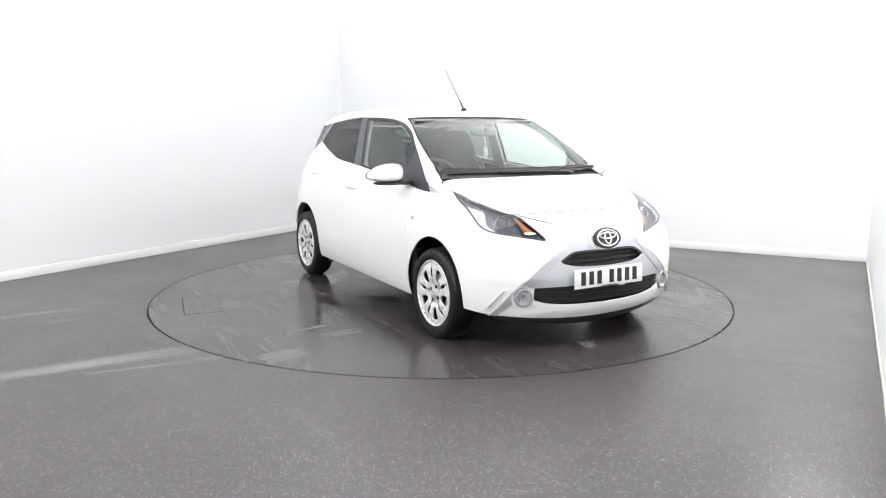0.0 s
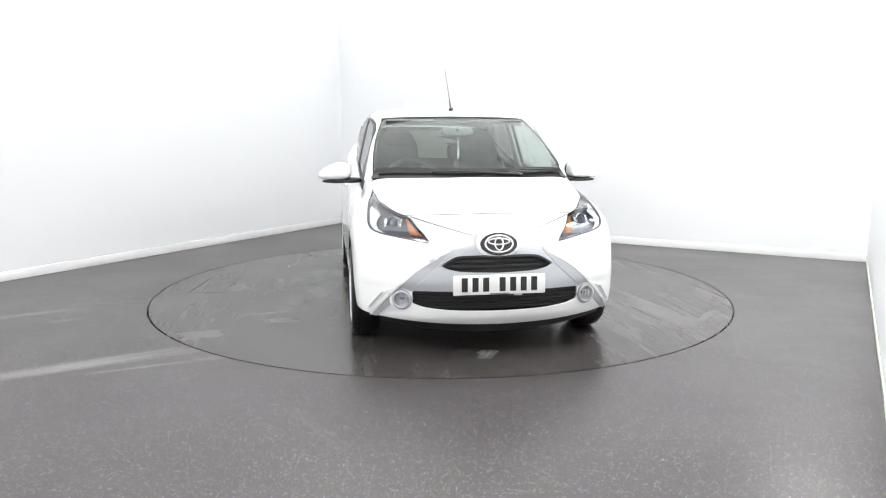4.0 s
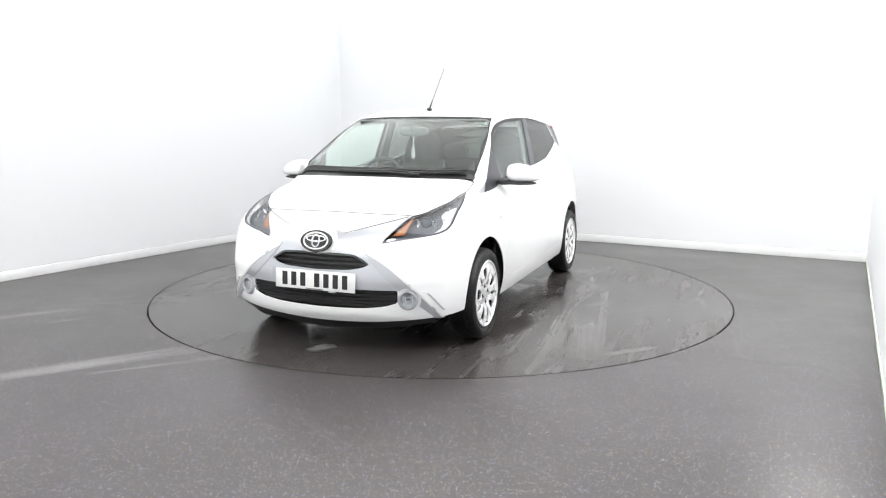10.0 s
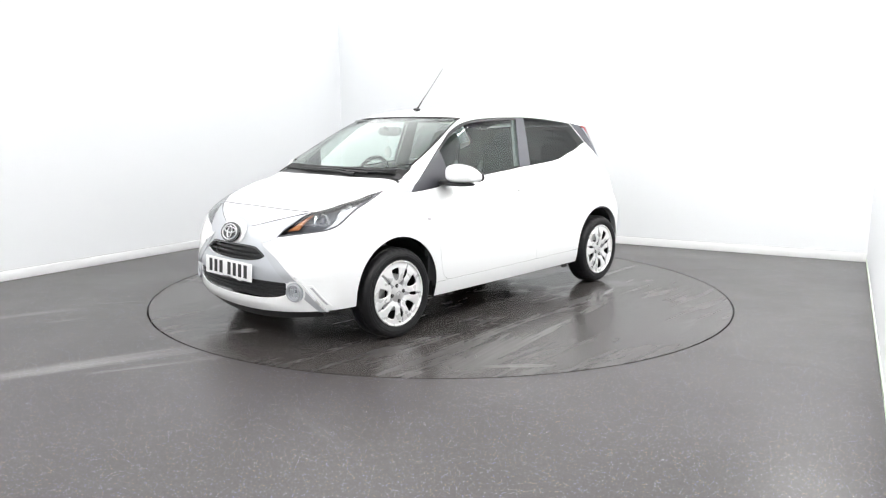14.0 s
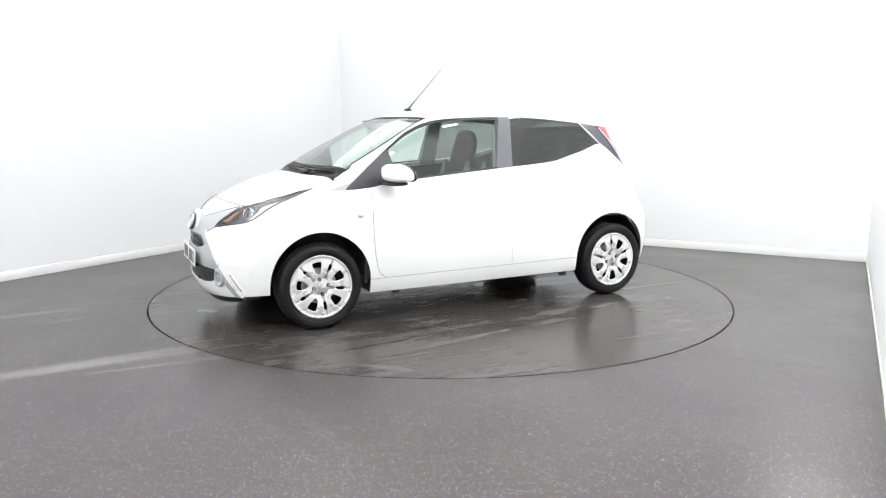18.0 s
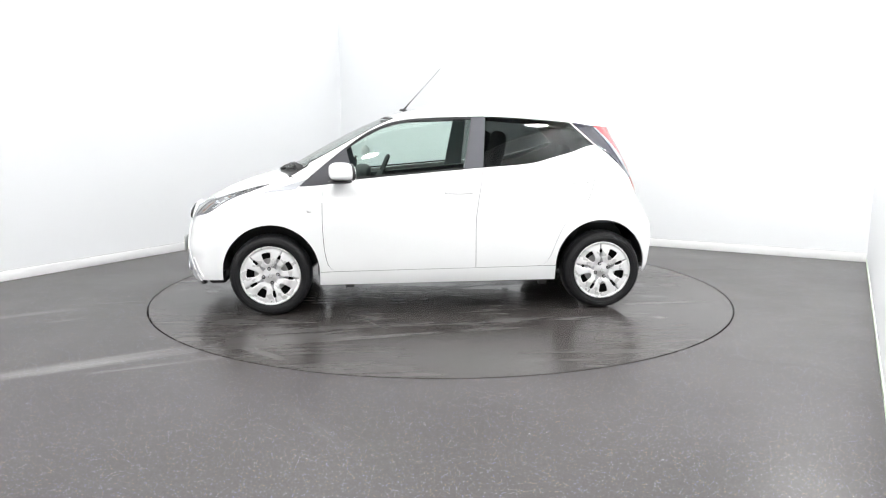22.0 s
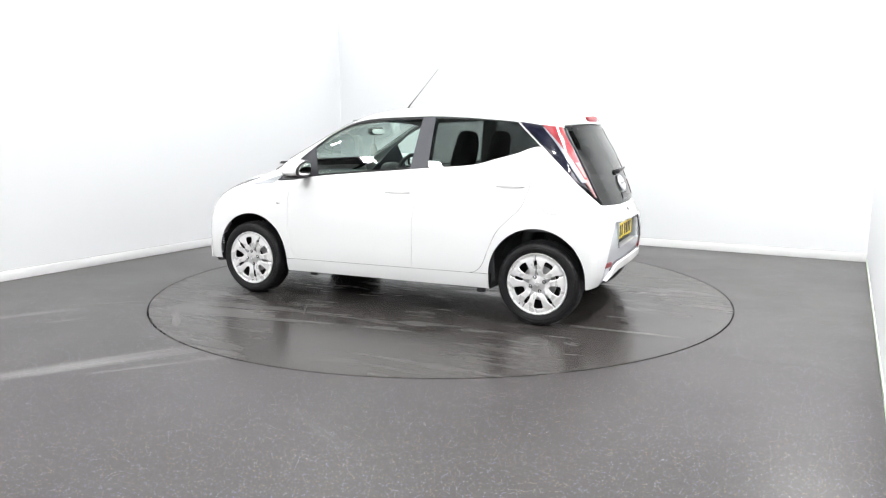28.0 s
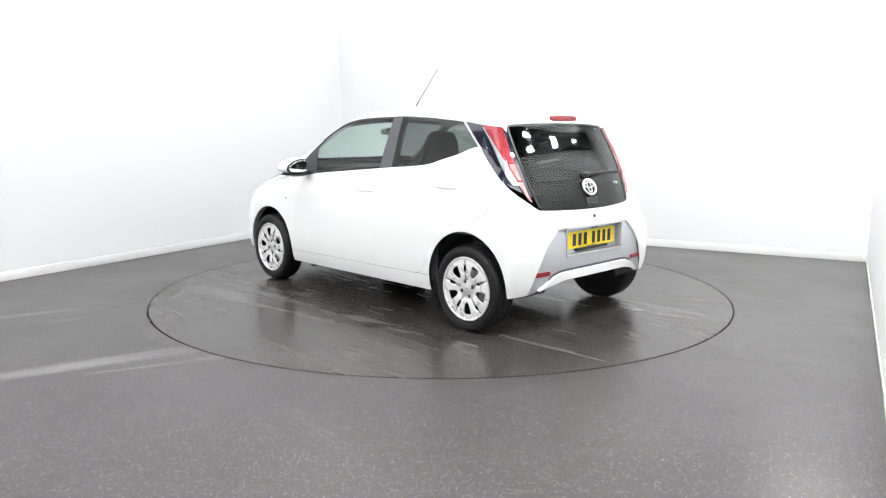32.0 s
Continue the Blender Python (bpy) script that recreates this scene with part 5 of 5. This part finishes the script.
# ---------------------------------------------------------------- wheels
def cover_sheet():
    """The wheel face: five pairs of arms with a slot and a groove in each pair, and a rounded opening between the pairs."""
    n, R = 140, 0.2055
    a = np.linspace(-0.21, 0.21, n)
    X, Z = np.meshgrid(a, a, indexing="ij")
    dish = spline((0, -0.012), (0.05, -0.012), (0.072, -0.008), (0.095, 0.0), (0.125, 0.003), (0.16, 0.001), (0.19, -0.004), (0.199, -0.003), (0.206, -0.009), (0.3, -0.02))
    spokes = [(math.radians(90 + 72 * k + 36 * wide), wide) for k in range(5) for wide in (0, 1)]

    def along(x, z, ang):
        return x * math.cos(ang) + z * math.sin(ang), np.abs(-x * math.sin(ang) + z * math.cos(ang))

    def opening(x, z, ang, wide):
        u, v = along(x, z, ang)
        half = 0.0120 + (u - 0.13) * 0.06 if not wide else 0.0295 + (u - 0.13) * 0.22
        lo, hi = (0.096, 0.163) if not wide else (0.080, 0.168)
        return smax(smax(v - half, u - hi, 0.012), lo - u, 0.022 if wide else 0.010)

    def face(x, z):
        h = dish(np.hypot(x, z))
        for ang, wide in spokes:
            u, v = along(x, z, ang)
            edge = np.clip(1 - np.maximum(opening(x, z, ang, wide), 0) / 0.007, 0, 1)
            h = h - np.where(u > 0, 0.004 * edge * edge, 0)
            if not wide:
                h = h - 0.006 * np.clip(1 - v / 0.012, 0, 1) * np.clip((u - 0.085) / 0.02, 0, 1)
        return h

    pts = np.c_[X.ravel(), face(X, Z).ravel(), Z.ravel()]
    idx = np.arange(n * n).reshape(n, n)
    q = np.stack([idx[:-1, :-1], idx[:-1, 1:], idx[1:, 1:], idx[1:, :-1]], -1).reshape(-1, 4)
    tris = np.concatenate([q[:, [0, 1, 2]], q[:, [0, 2, 3]]])
    # clip() hands over |y|, which these outlines do not use
    pts, tris = clip(pts, tris, lambda x, y, z: R - np.hypot(x, z))
    for ang, wide in spokes:
        pts, tris = clip(pts, tris, lambda x, y, z: opening(x, z, ang, wide))
    used, back = np.unique(tris, return_inverse=True)
    pts, tris = pts[used], back.reshape(tris.shape)
    e = 0.0015
    x, z = pts[:, 0], pts[:, 2]
    nrm = np.c_[-(face(x + e, z) - face(x - e, z)) / (2 * e), np.ones(len(x)), -(face(x, z + e) - face(x, z - e)) / (2 * e)]
    nrm /= np.linalg.norm(nrm, axis=1, keepdims=True)
    return pts, tris, nrm


COVER = cover_sheet()


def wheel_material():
    """Silver lacquer, with the grey shade of each arm pair's groove and of the openings' flanks painted in."""
    m = material("wheel lacquer with painted shade", (0.78, 0.78, 0.78), 0.28, metal=0.3, coat=0.6, vary=0.03, scale=12)
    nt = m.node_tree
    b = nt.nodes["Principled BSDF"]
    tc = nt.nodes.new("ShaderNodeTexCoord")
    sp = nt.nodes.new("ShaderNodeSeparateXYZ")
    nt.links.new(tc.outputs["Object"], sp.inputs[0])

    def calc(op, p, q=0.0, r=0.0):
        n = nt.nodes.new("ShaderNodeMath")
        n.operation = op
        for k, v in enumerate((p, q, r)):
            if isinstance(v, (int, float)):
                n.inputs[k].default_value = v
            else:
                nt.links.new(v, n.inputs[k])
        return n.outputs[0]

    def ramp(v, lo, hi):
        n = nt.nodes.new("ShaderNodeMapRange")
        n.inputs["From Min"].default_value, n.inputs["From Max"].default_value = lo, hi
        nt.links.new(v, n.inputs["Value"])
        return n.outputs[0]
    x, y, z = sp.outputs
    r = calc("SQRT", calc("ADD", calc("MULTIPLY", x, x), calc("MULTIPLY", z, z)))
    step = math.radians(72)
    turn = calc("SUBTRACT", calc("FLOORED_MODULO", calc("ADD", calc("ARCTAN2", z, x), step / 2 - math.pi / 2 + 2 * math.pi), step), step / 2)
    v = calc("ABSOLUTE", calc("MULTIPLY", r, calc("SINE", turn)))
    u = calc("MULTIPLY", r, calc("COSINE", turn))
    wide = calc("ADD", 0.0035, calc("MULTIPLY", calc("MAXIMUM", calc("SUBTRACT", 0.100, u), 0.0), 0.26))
    # shade put into the colour: grey along the grooves and down the flanks
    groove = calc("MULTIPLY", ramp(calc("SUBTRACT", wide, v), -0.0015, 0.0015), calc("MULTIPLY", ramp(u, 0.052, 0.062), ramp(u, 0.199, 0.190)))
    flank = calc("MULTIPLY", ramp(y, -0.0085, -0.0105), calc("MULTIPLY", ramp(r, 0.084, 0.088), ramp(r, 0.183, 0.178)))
    shade_mask = calc("MAXIMUM", groove, flank)
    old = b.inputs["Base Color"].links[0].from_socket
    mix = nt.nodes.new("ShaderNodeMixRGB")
    nt.links.new(shade_mask, mix.inputs[0])
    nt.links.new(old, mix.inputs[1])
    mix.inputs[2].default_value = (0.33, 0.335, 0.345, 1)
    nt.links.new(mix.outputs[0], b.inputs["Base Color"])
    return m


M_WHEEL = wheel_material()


def wheel(x, side, turn, nuts=36):
    w = make("wheel", M_DARK, car, lambda bm: (revolve(bm, [(0.0005, -0.085), (0.06, -0.085), (0.11, -0.075), (0.125, -0.075), (0.125, -0.09), (0.190, -0.10), (0.199, -0.06), (0.2005, -0.012), (0.206, -0.006), (0.209, -0.012), (0.207, -0.15), (0.0005, -0.15)], 48)),
             "alloy-look steel wheel", 0.6, None, None)
    w.matrix_basis = pose(x + AXIS[0], side * 0.797 + AXIS[1], 0.2865 * 0.98, 0, turn, 0 if side > 0 else 180) @ Matrix.Scale(0.98, 4)
    make("tyre", M_TYRE, w, lambda bm: revolve(bm, [(0.204, -0.165), (0.215, -0.172), (0.245, -0.174), (0.272, -0.162), (0.2865, -0.140), (0.2865, -0.125), (0.283, -0.123), (0.283, -0.117), (0.2865, -0.115), (0.2865, -0.060),
         (0.283, -0.058), (0.283, -0.052), (0.2865, -0.05), (0.2855, -0.032), (0.279, -0.014), (0.268, -0.002), (0.252, 0.003), (0.250, 0.0015), (0.238, 0.003), (0.236, 0.0015), (0.222, 0.0), (0.2155, -0.004), (0.2135, -0.001), (0.208, -0.006), (0.204, -0.014), (0.204, -0.165)], 160, None,
         [0, 0, 0, 0.003, 0.004, 0.0, 0, 0, 0, 0, 0, 0, 0, 0.004, 0.004, 0.001] + [0] * 10), "black rubber tyre with a grooved shoulder", 0.5, None, None)
    make("brake_disc", M_HUB, w, lambda bm: revolve(bm, [(0.07, -0.062), (0.118, -0.062), (0.120, -0.066), (0.118, -0.070)], 48), "grey brake disc", 0.6, None, None)
    p, t, n = COVER
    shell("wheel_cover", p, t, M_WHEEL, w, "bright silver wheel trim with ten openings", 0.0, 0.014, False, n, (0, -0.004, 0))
    make("rim_edge", M_ALLOY, w, lambda bm: revolve(bm, [(0.196, -0.008), (0.200, 0.001), (0.206, 0.002), (0.211, -0.004), (0.211, -0.012)], 72), "", 0.9, None, None)
    make("hub", M_HUB, w, lambda bm: revolve(bm, [(0.0005, -0.0105), (0.022, -0.0105), (0.026, -0.0135), (0.055, -0.0145), (0.062, -0.017), (0.064, -0.024)], 40), "grey wheel centre", 0.8, None, None)
    make("hub_emblem", M_CHROME, w, lambda bm: torus(bm, 0.5, 0.0016, pose(0, -0.0095, 0), 0.034, 0.024, 24, 6), "", 1.2, None, None)
    for k in range(4):
        a = math.radians(nuts + 90 * k)
        m = pose(0.05 * math.cos(a), -0.0145, 0.05 * math.sin(a))
        make("nut_well", M_DARK, w, lambda bm: revolve(bm, [(0.0005, 0.0035), (0.0115, 0.0035), (0.013, 0.002), (0.013, -0.004)], 20), "", 0.6, m, None)
        make("wheel_nut", M_CHROME, w, lambda bm: revolve(bm, [(0.0005, 0.009), (0.006, 0.009), (0.0085, 0.006), (0.0085, 0.0)], 6), "", 0.3, m, None)
    make("valve", M_BLACK, w, lambda bm: revolve(bm, [(0.0005, 0.012), (0.004, 0.012), (0.004, -0.01)], 10), "", 0.6, pose(0.182 * math.cos(5.5), -0.006, 0.182 * math.sin(5.5)), None)
    return w


wheel(1.17, 1, 46), wheel(-1.17, 1, 5, 74), wheel(1.17, -1, 10), wheel(-1.17, -1, 50)

# ---------------------------------------------------------------- mirrors, wipers, aerial
for sd, i in ((1, 0), (-1, 1)):
    mir = make("door_mirror", M_PAINT, fdoor[i], lambda bm: blob(bm, (0.680, sd * 0.876, 0.998), (0.084, 0.112, 0.062), None, 3.0, 20), "white door mirror", 1.2)
    rim = make("mirror_rim", M_BLACK, mir, lambda bm: blob(bm, (0.606, sd * 0.872, 0.994), (0.016, 0.104, 0.057), None, 3.0, 16), "black mirror edge", 1.2)
    glass = make("mirror_glass", M_MIRROR, mir, lambda bm: blob(bm, (0.592, sd * 0.870, 0.992), (0.0045, 0.092, 0.046), None, 3.0, 16), "mirror glass", 1.2)
    for piece in (mir, rim, glass):      # lower towards the tip, and swept back
        for v in piece.data.vertices:
            k = max(0.0, abs(v.co.y - AXIS[1]) - 0.80) / 0.18
            v.co.z = 0.945 + (v.co.z - 0.945) * (1 - 0.48 * k * k)
            v.co.x -= 0.024 * k
    make("mirror_base", M_BLACK, mir, lambda bm: (blob(bm, (0.680, sd * 0.850, 0.929), (0.082, 0.112, 0.013), None, 2.2, 14), blob(bm, (0.69, sd * 0.755, 0.935), (0.055, 0.06, 0.020), None, 2.6, 12)), "black mirror foot", 1.2)


def over(x, y, out=0.0):
    """A point on the bonnet, screen or roof."""
    return (x, y, float(TOP(x) - CROWN(x) * y * y) + out)


wip = make("wiper", M_BLACK, car, lambda bm: (tube(bm, [over(1.125, 0.30, 0.010), over(1.118, 0.1, 0.010), over(1.11, -0.24, 0.010)], [0.009, 0.007, 0.004]), blob(bm, over(1.118, 0.30, 0.006), (0.022, 0.026, 0.011), None, 2.6, 10),
     tube(bm, [over(1.085, 0.42, 0.010), over(1.095, 0.1, 0.010), over(1.09, -0.27, 0.010)], 0.007)), "black windscreen wiper", 0.8)
make("wiper", M_BLACK, car, lambda bm: (tube(bm, [over(1.105, 0.26, 0.012), over(1.075, 0.42, 0.010), over(1.015, 0.60, 0.008)], [0.009, 0.007, 0.004]), blob(bm, over(1.105, 0.255, 0.006), (0.022, 0.022, 0.011), None, 2.6, 10),
     tube(bm, [over(1.075, 0.14, 0.010), over(1.055, 0.40, 0.010), over(1.0, 0.60, 0.008)], 0.007)), "black windscreen wiper", 0.8)
M_ROD = material("dark grey aerial", (0.10, 0.10, 0.105), 0.4, vary=0.05)
ant = make("aerial_foot", M_BLACK, car, lambda bm: (blob(bm, (0.212, 0, 1.425), (0.032, 0.018, 0.010), None, 2.4, 10), tube(bm, [(0.208, 0, 1.428), (0.190, 0, 1.448), (0.150, 0, 1.495)], [0.009, 0.006, 0.0035])), "black aerial foot", 0.9)
make("aerial_rod", M_ROD, ant, lambda bm: tube(bm, [(0.152, 0, 1.492), (0.04, 0, 1.613), (-0.076, 0, 1.742)], [0.0034, 0.0026, 0.002], 6), "thin grey aerial rod", 0.9)
panel("screen_label", "top", (0.33, 0.5), (0.40, 0.56), (lambda x, y, z: 0.047 - np.abs(y - 0.470), lambda x, y, z: 0.019 - np.abs(x - 0.392)), M_WHITE, car, "white paper label inside the windscreen", False, gap=0.0, off=-0.008, thick=0.001, step=0.01)

# ---------------------------------------------------------------- cabin
panel("headliner", "top", (-1.25, 0.42), (-0.60, 0.60), (lambda x, y, z: 0.36 - x, lambda x, y, z: 0.56 - y), M_TRIM_PALE, car, "pale grey headliner", False, gap=0.0, off=-0.035, thick=0.006, step=0.03)
panel("pillar_trim", "side", (-1.20, 1.05), (0.90, 1.42), (inv(g_dlo_top), g_pillar, lambda x, y, z: np.where(x > 0.305, y - Y_SCREEN(x), y - Y_ROOF(x)), lambda x, y, z: 0.99 - x), M_TRIM_PALE, car, "pale grey pillar trim", gap=0.0, off=-0.022, thick=0.006, step=0.02)
panel("door_card", "side", (-0.85, 0.9), (0.25, 1.08), (g_belt, lambda x, y, z: 0.85 - x), M_TRIM, car, "dark grey door card", gap=0.0, off=-0.06, thick=0.012, step=0.04)
panel("rear_side_trim", "side", (-1.40, -0.80), (0.62, 1.30), (lambda x, y, z: np.maximum(BELT(x) - z, g_quarter(x, y, z) * -1), lambda x, y, z: 1.30 - z), M_TRIM, car, "dark grey rear side trim", gap=0.0, off=-0.055, thick=0.01, step=0.03)
panel("middle_pillar_trim", "side", (-0.45, -0.1), (0.95, 1.40), (g_above_belt, g_dlo_top, lambda x, y, z: -g_pil_f(x, y, z) + 0.005, lambda x, y, z: -g_pil_r(x, y, z) + 0.005), M_TRIM_PALE, car, "pale grey middle pillar trim", gap=0.0, off=-0.03, thick=0.02, step=0.02)
make("cabin_floor", M_TRIM, car, lambda bm: add_box(bm, (-0.80, -0.68, 0.262), (0.80, 0.68, 0.30), None, 0.01), "dark carpet")


def dashboard(bm):
    prof = spline((0.42, 0.80), (0.50, 0.88), (0.60, 0.915), (0.80, 0.935), (1.0, 0.955), (1.06, 0.965))
    xs = np.linspace(0.40, 1.03, 16)
    rows = []
    for x in xs:
        w = 0.62 - max(0, x - 0.85) * 0.15
        rows.append([bm.verts.new((x - (0.0 if abs(t) < 1 else 0), w * t, float(prof(x)) - 0.02 - 0.03 * t * t)) for t in np.linspace(-1, 1, 13)])
        if len(rows) > 1:
            for k in range(12):
                bm.faces.new((rows[-2][k], rows[-2][k + 1], rows[-1][k + 1], rows[-1][k]))
    low = [bm.verts.new((0.46, v.co.y, 0.45)) for v in rows[0]]
    for k in range(12):
        bm.faces.new((low[k], low[k + 1], rows[0][k + 1], rows[0][k]))


dash = make("dashboard", M_TRIM, car, dashboard, "dark grey dashboard", 0.7)
make("dash_insert", M_WHITE, dash, lambda bm: add_box(bm, (0.395, -0.13, 0.62), (0.43, 0.13, 0.84), pose(0, 0, 0), 0.02), "pale centre console")
make("dash_screen", M_GLOSS, dash, lambda bm: add_box(bm, (0.388, -0.10, 0.74), (0.40, 0.10, 0.82), None, 0.004), "dark screen")
make("instrument_pod", M_TRIM, dash, lambda bm: blob(bm, (0.54, -0.33, 0.93), (0.07, 0.12, 0.065), None, 2.6, 12), "round instrument pod", 1.2)
for y in (-0.56, 0.56):
    make("air_vent", M_WHITE, dash, lambda bm: torus(bm, 0.5, 0.012, pose(0.41, y, 0.80, 0, 0, 90), 0.10, 0.10, 24, 8), "round pale vent ring", 1.2)
SW = Matrix.Translation((0.40, -0.325, 0.895)) @ pose(0, 0, 0, 0, 0, 90) @ pose(0, 0, 0, -24, 0, 0)
sw = make("steering_wheel", M_TRIM, car, lambda bm: torus(bm, 0.18, 0.016, SW, 1, 1, 48, 10), "dark steering wheel", 1.2)
make("wheel_boss", M_TRIM, sw, lambda bm: (blob(bm, (0, 0, 0), (0.065, 0.03, 0.055), SW, 2.6, 12), add_box(bm, (-0.18, -0.008, -0.02), (0.18, 0.008, 0.02), SW, 0.006), add_box(bm, (-0.02, -0.008, -0.18), (0.02, 0.008, 0.0), SW, 0.006),
     tube(bm, [SW @ Vector((0, 0, 0)), SW @ Vector((0, 0.25, 0))], 0.03)), "", 0.8)
make("wheel_trim", M_ALLOY, sw, lambda bm: torus(bm, 0.5, 0.005, SW @ pose(0, -0.02, -0.05), 0.12, 0.09, 24, 6), "silver insert", 1.2)


def front_seat(y):
    m = Matrix.Translation((-0.12, y, 0.0))
    s = make("front_seat", M_SEAT, car, lambda bm: (blob(bm, (0.02, 0, 0.46), (0.27, 0.235, 0.10), m, 3.2, 14), blob(bm, (0.02, 0, 0.36), (0.24, 0.20, 0.08), m, 4, 10)), "dark fabric front seat", 1.2)
    lean = m @ Matrix.Translation((-0.20, 0, 0.50)) @ pose(0, 0, 0, 0, -14, 0)
    make("backrest", M_SEAT, s, lambda bm: (blob(bm, (0, 0, 0.25), (0.075, 0.235, 0.33), lean, 3.0, 16), blob(bm, (0.01, 0, 0.56), (0.055, 0.17, 0.22), lean, 2.8, 16)), "tall backrest", 1.2)
    make("headrest", M_SEAT, s, lambda bm: blob(bm, (0.02, 0, 0.70), (0.05, 0.135, 0.085), lean, 2.8, 14), "built-in headrest", 1.2)
    make("bolster_trim", M_TRIM_PALE, s, lambda bm: (blob(bm, (0.055, 0.205, 0.30), (0.03, 0.022, 0.23), lean, 2.4, 10), blob(bm, (0.055, -0.205, 0.30), (0.03, 0.022, 0.23), lean, 2.4, 10)), "grey side bolsters", 1.2)


front_seat(0.34), front_seat(-0.34)
rs = make("rear_seat", M_SEAT, car, lambda bm: (blob(bm, (-0.80, 0, 0.45), (0.22, 0.56, 0.11), None, 4, 14), blob(bm, (-1.06, 0, 0.70), (0.07, 0.56, 0.32), Matrix.Translation((-1.06, 0, 0.7)) @ pose(0, 0, 0, 0, -16, 0) @ Matrix.Translation((1.06, 0, -0.7)), 4, 16)), "dark fabric rear bench", 1.2)
for y in (-0.32, 0.32):
    make("rear_headrest", M_SEAT, rs, lambda bm: (blob(bm, (-1.15, y, 1.07), (0.05, 0.13, 0.085), None, 3, 12), tube(bm, [(-1.14, y - 0.05, 0.95), (-1.14, y - 0.05, 1.02)], 0.007), tube(bm, [(-1.14, y + 0.05, 0.95), (-1.14, y + 0.05, 1.02)], 0.007)), "dark headrest", 1.2)
make("parcel_shelf", M_TRIM, car, lambda bm: add_box(bm, (-1.44, -0.50, 0.905), (-1.16, 0.50, 0.925), None, 0.006), "dark parcel shelf")
make("boot_lining", M_TRIM, car, lambda bm: (add_box(bm, (-1.48, -0.56, 0.42), (-1.10, 0.56, 0.46), None, 0.01)), "dark boot floor")
make("bulkhead", M_DARK, car, lambda bm: (add_box(bm, (0.80, -0.66, 0.30), (0.84, 0.66, 0.86), None, 0.01), add_box(bm, (0.84, -0.60, 0.62), (1.50, 0.60, 0.66), None, 0.01), add_box(bm, (1.55, -0.55, 0.26), (1.58, 0.55, 0.66), None, 0.01)), "dark bulkhead and engine tray")
rv = make("rear_view_mirror", M_TRIM_MID, car, lambda bm: (blob(bm, (0.494, 0, 1.263), (0.022, 0.115, 0.034), None, 3.2, 14), tube(bm, [(0.505, 0, 1.27), (0.545, 0, 1.288)], 0.012)), "black rear-view mirror", 1.2)
make("mirror_face", M_MIRROR, rv, lambda bm: blob(bm, (0.474, 0, 1.263), (0.004, 0.104, 0.027), None, 3.2, 12), "mirror face", 1.2)
make("sun_visor", M_TRIM_PALE, car, lambda bm: add_box(bm, (0.24, 0.16, 1.335), (0.40, 0.50, 1.348), pose(0, 0, 0), 0.004), "pale sun visor")
make("sun_visor", M_TRIM_PALE, car, lambda bm: add_box(bm, (0.24, -0.50, 1.335), (0.40, -0.16, 1.348), pose(0, 0, 0), 0.004), "pale sun visor")
ch = make("hanging_charm", M_WHITE, car, lambda bm: revolve(bm, [(0.0005, 0.003), (0.030, 0.003), (0.034, 0.0), (0.030, -0.003), (0.0005, -0.003)], 28, Matrix.Translation((0.516, 0.004, 1.109)) @ Matrix.Diagonal((1, 1, 1.35, 1))), "white oval charm hanging from the mirror", 0.8)
make("charm_disc", M_FRAME, ch, lambda bm: revolve(bm, [(0.0005, 0.005), (0.019, 0.005), (0.021, 0.0), (0.019, -0.005), (0.0005, -0.005)], 24, Matrix.Translation((0.516, 0.004, 1.109)) @ Matrix.Diagonal((1, 1, 1.3, 1))), "pale centre of the charm", 0.8)
make("charm_cord", M_WHITE, ch, lambda bm: tube(bm, [(0.516, 0.004, 1.150), (0.503, 0, 1.25)], 0.003, 6), "pale cord", 0.8)


def motions():
    rows = [(t, pose(0, 0, 0, 0, 0, START + RATE * t)) for t in range(0, 33)]
    walk(car, rows)
    walk(table, rows)


motions()
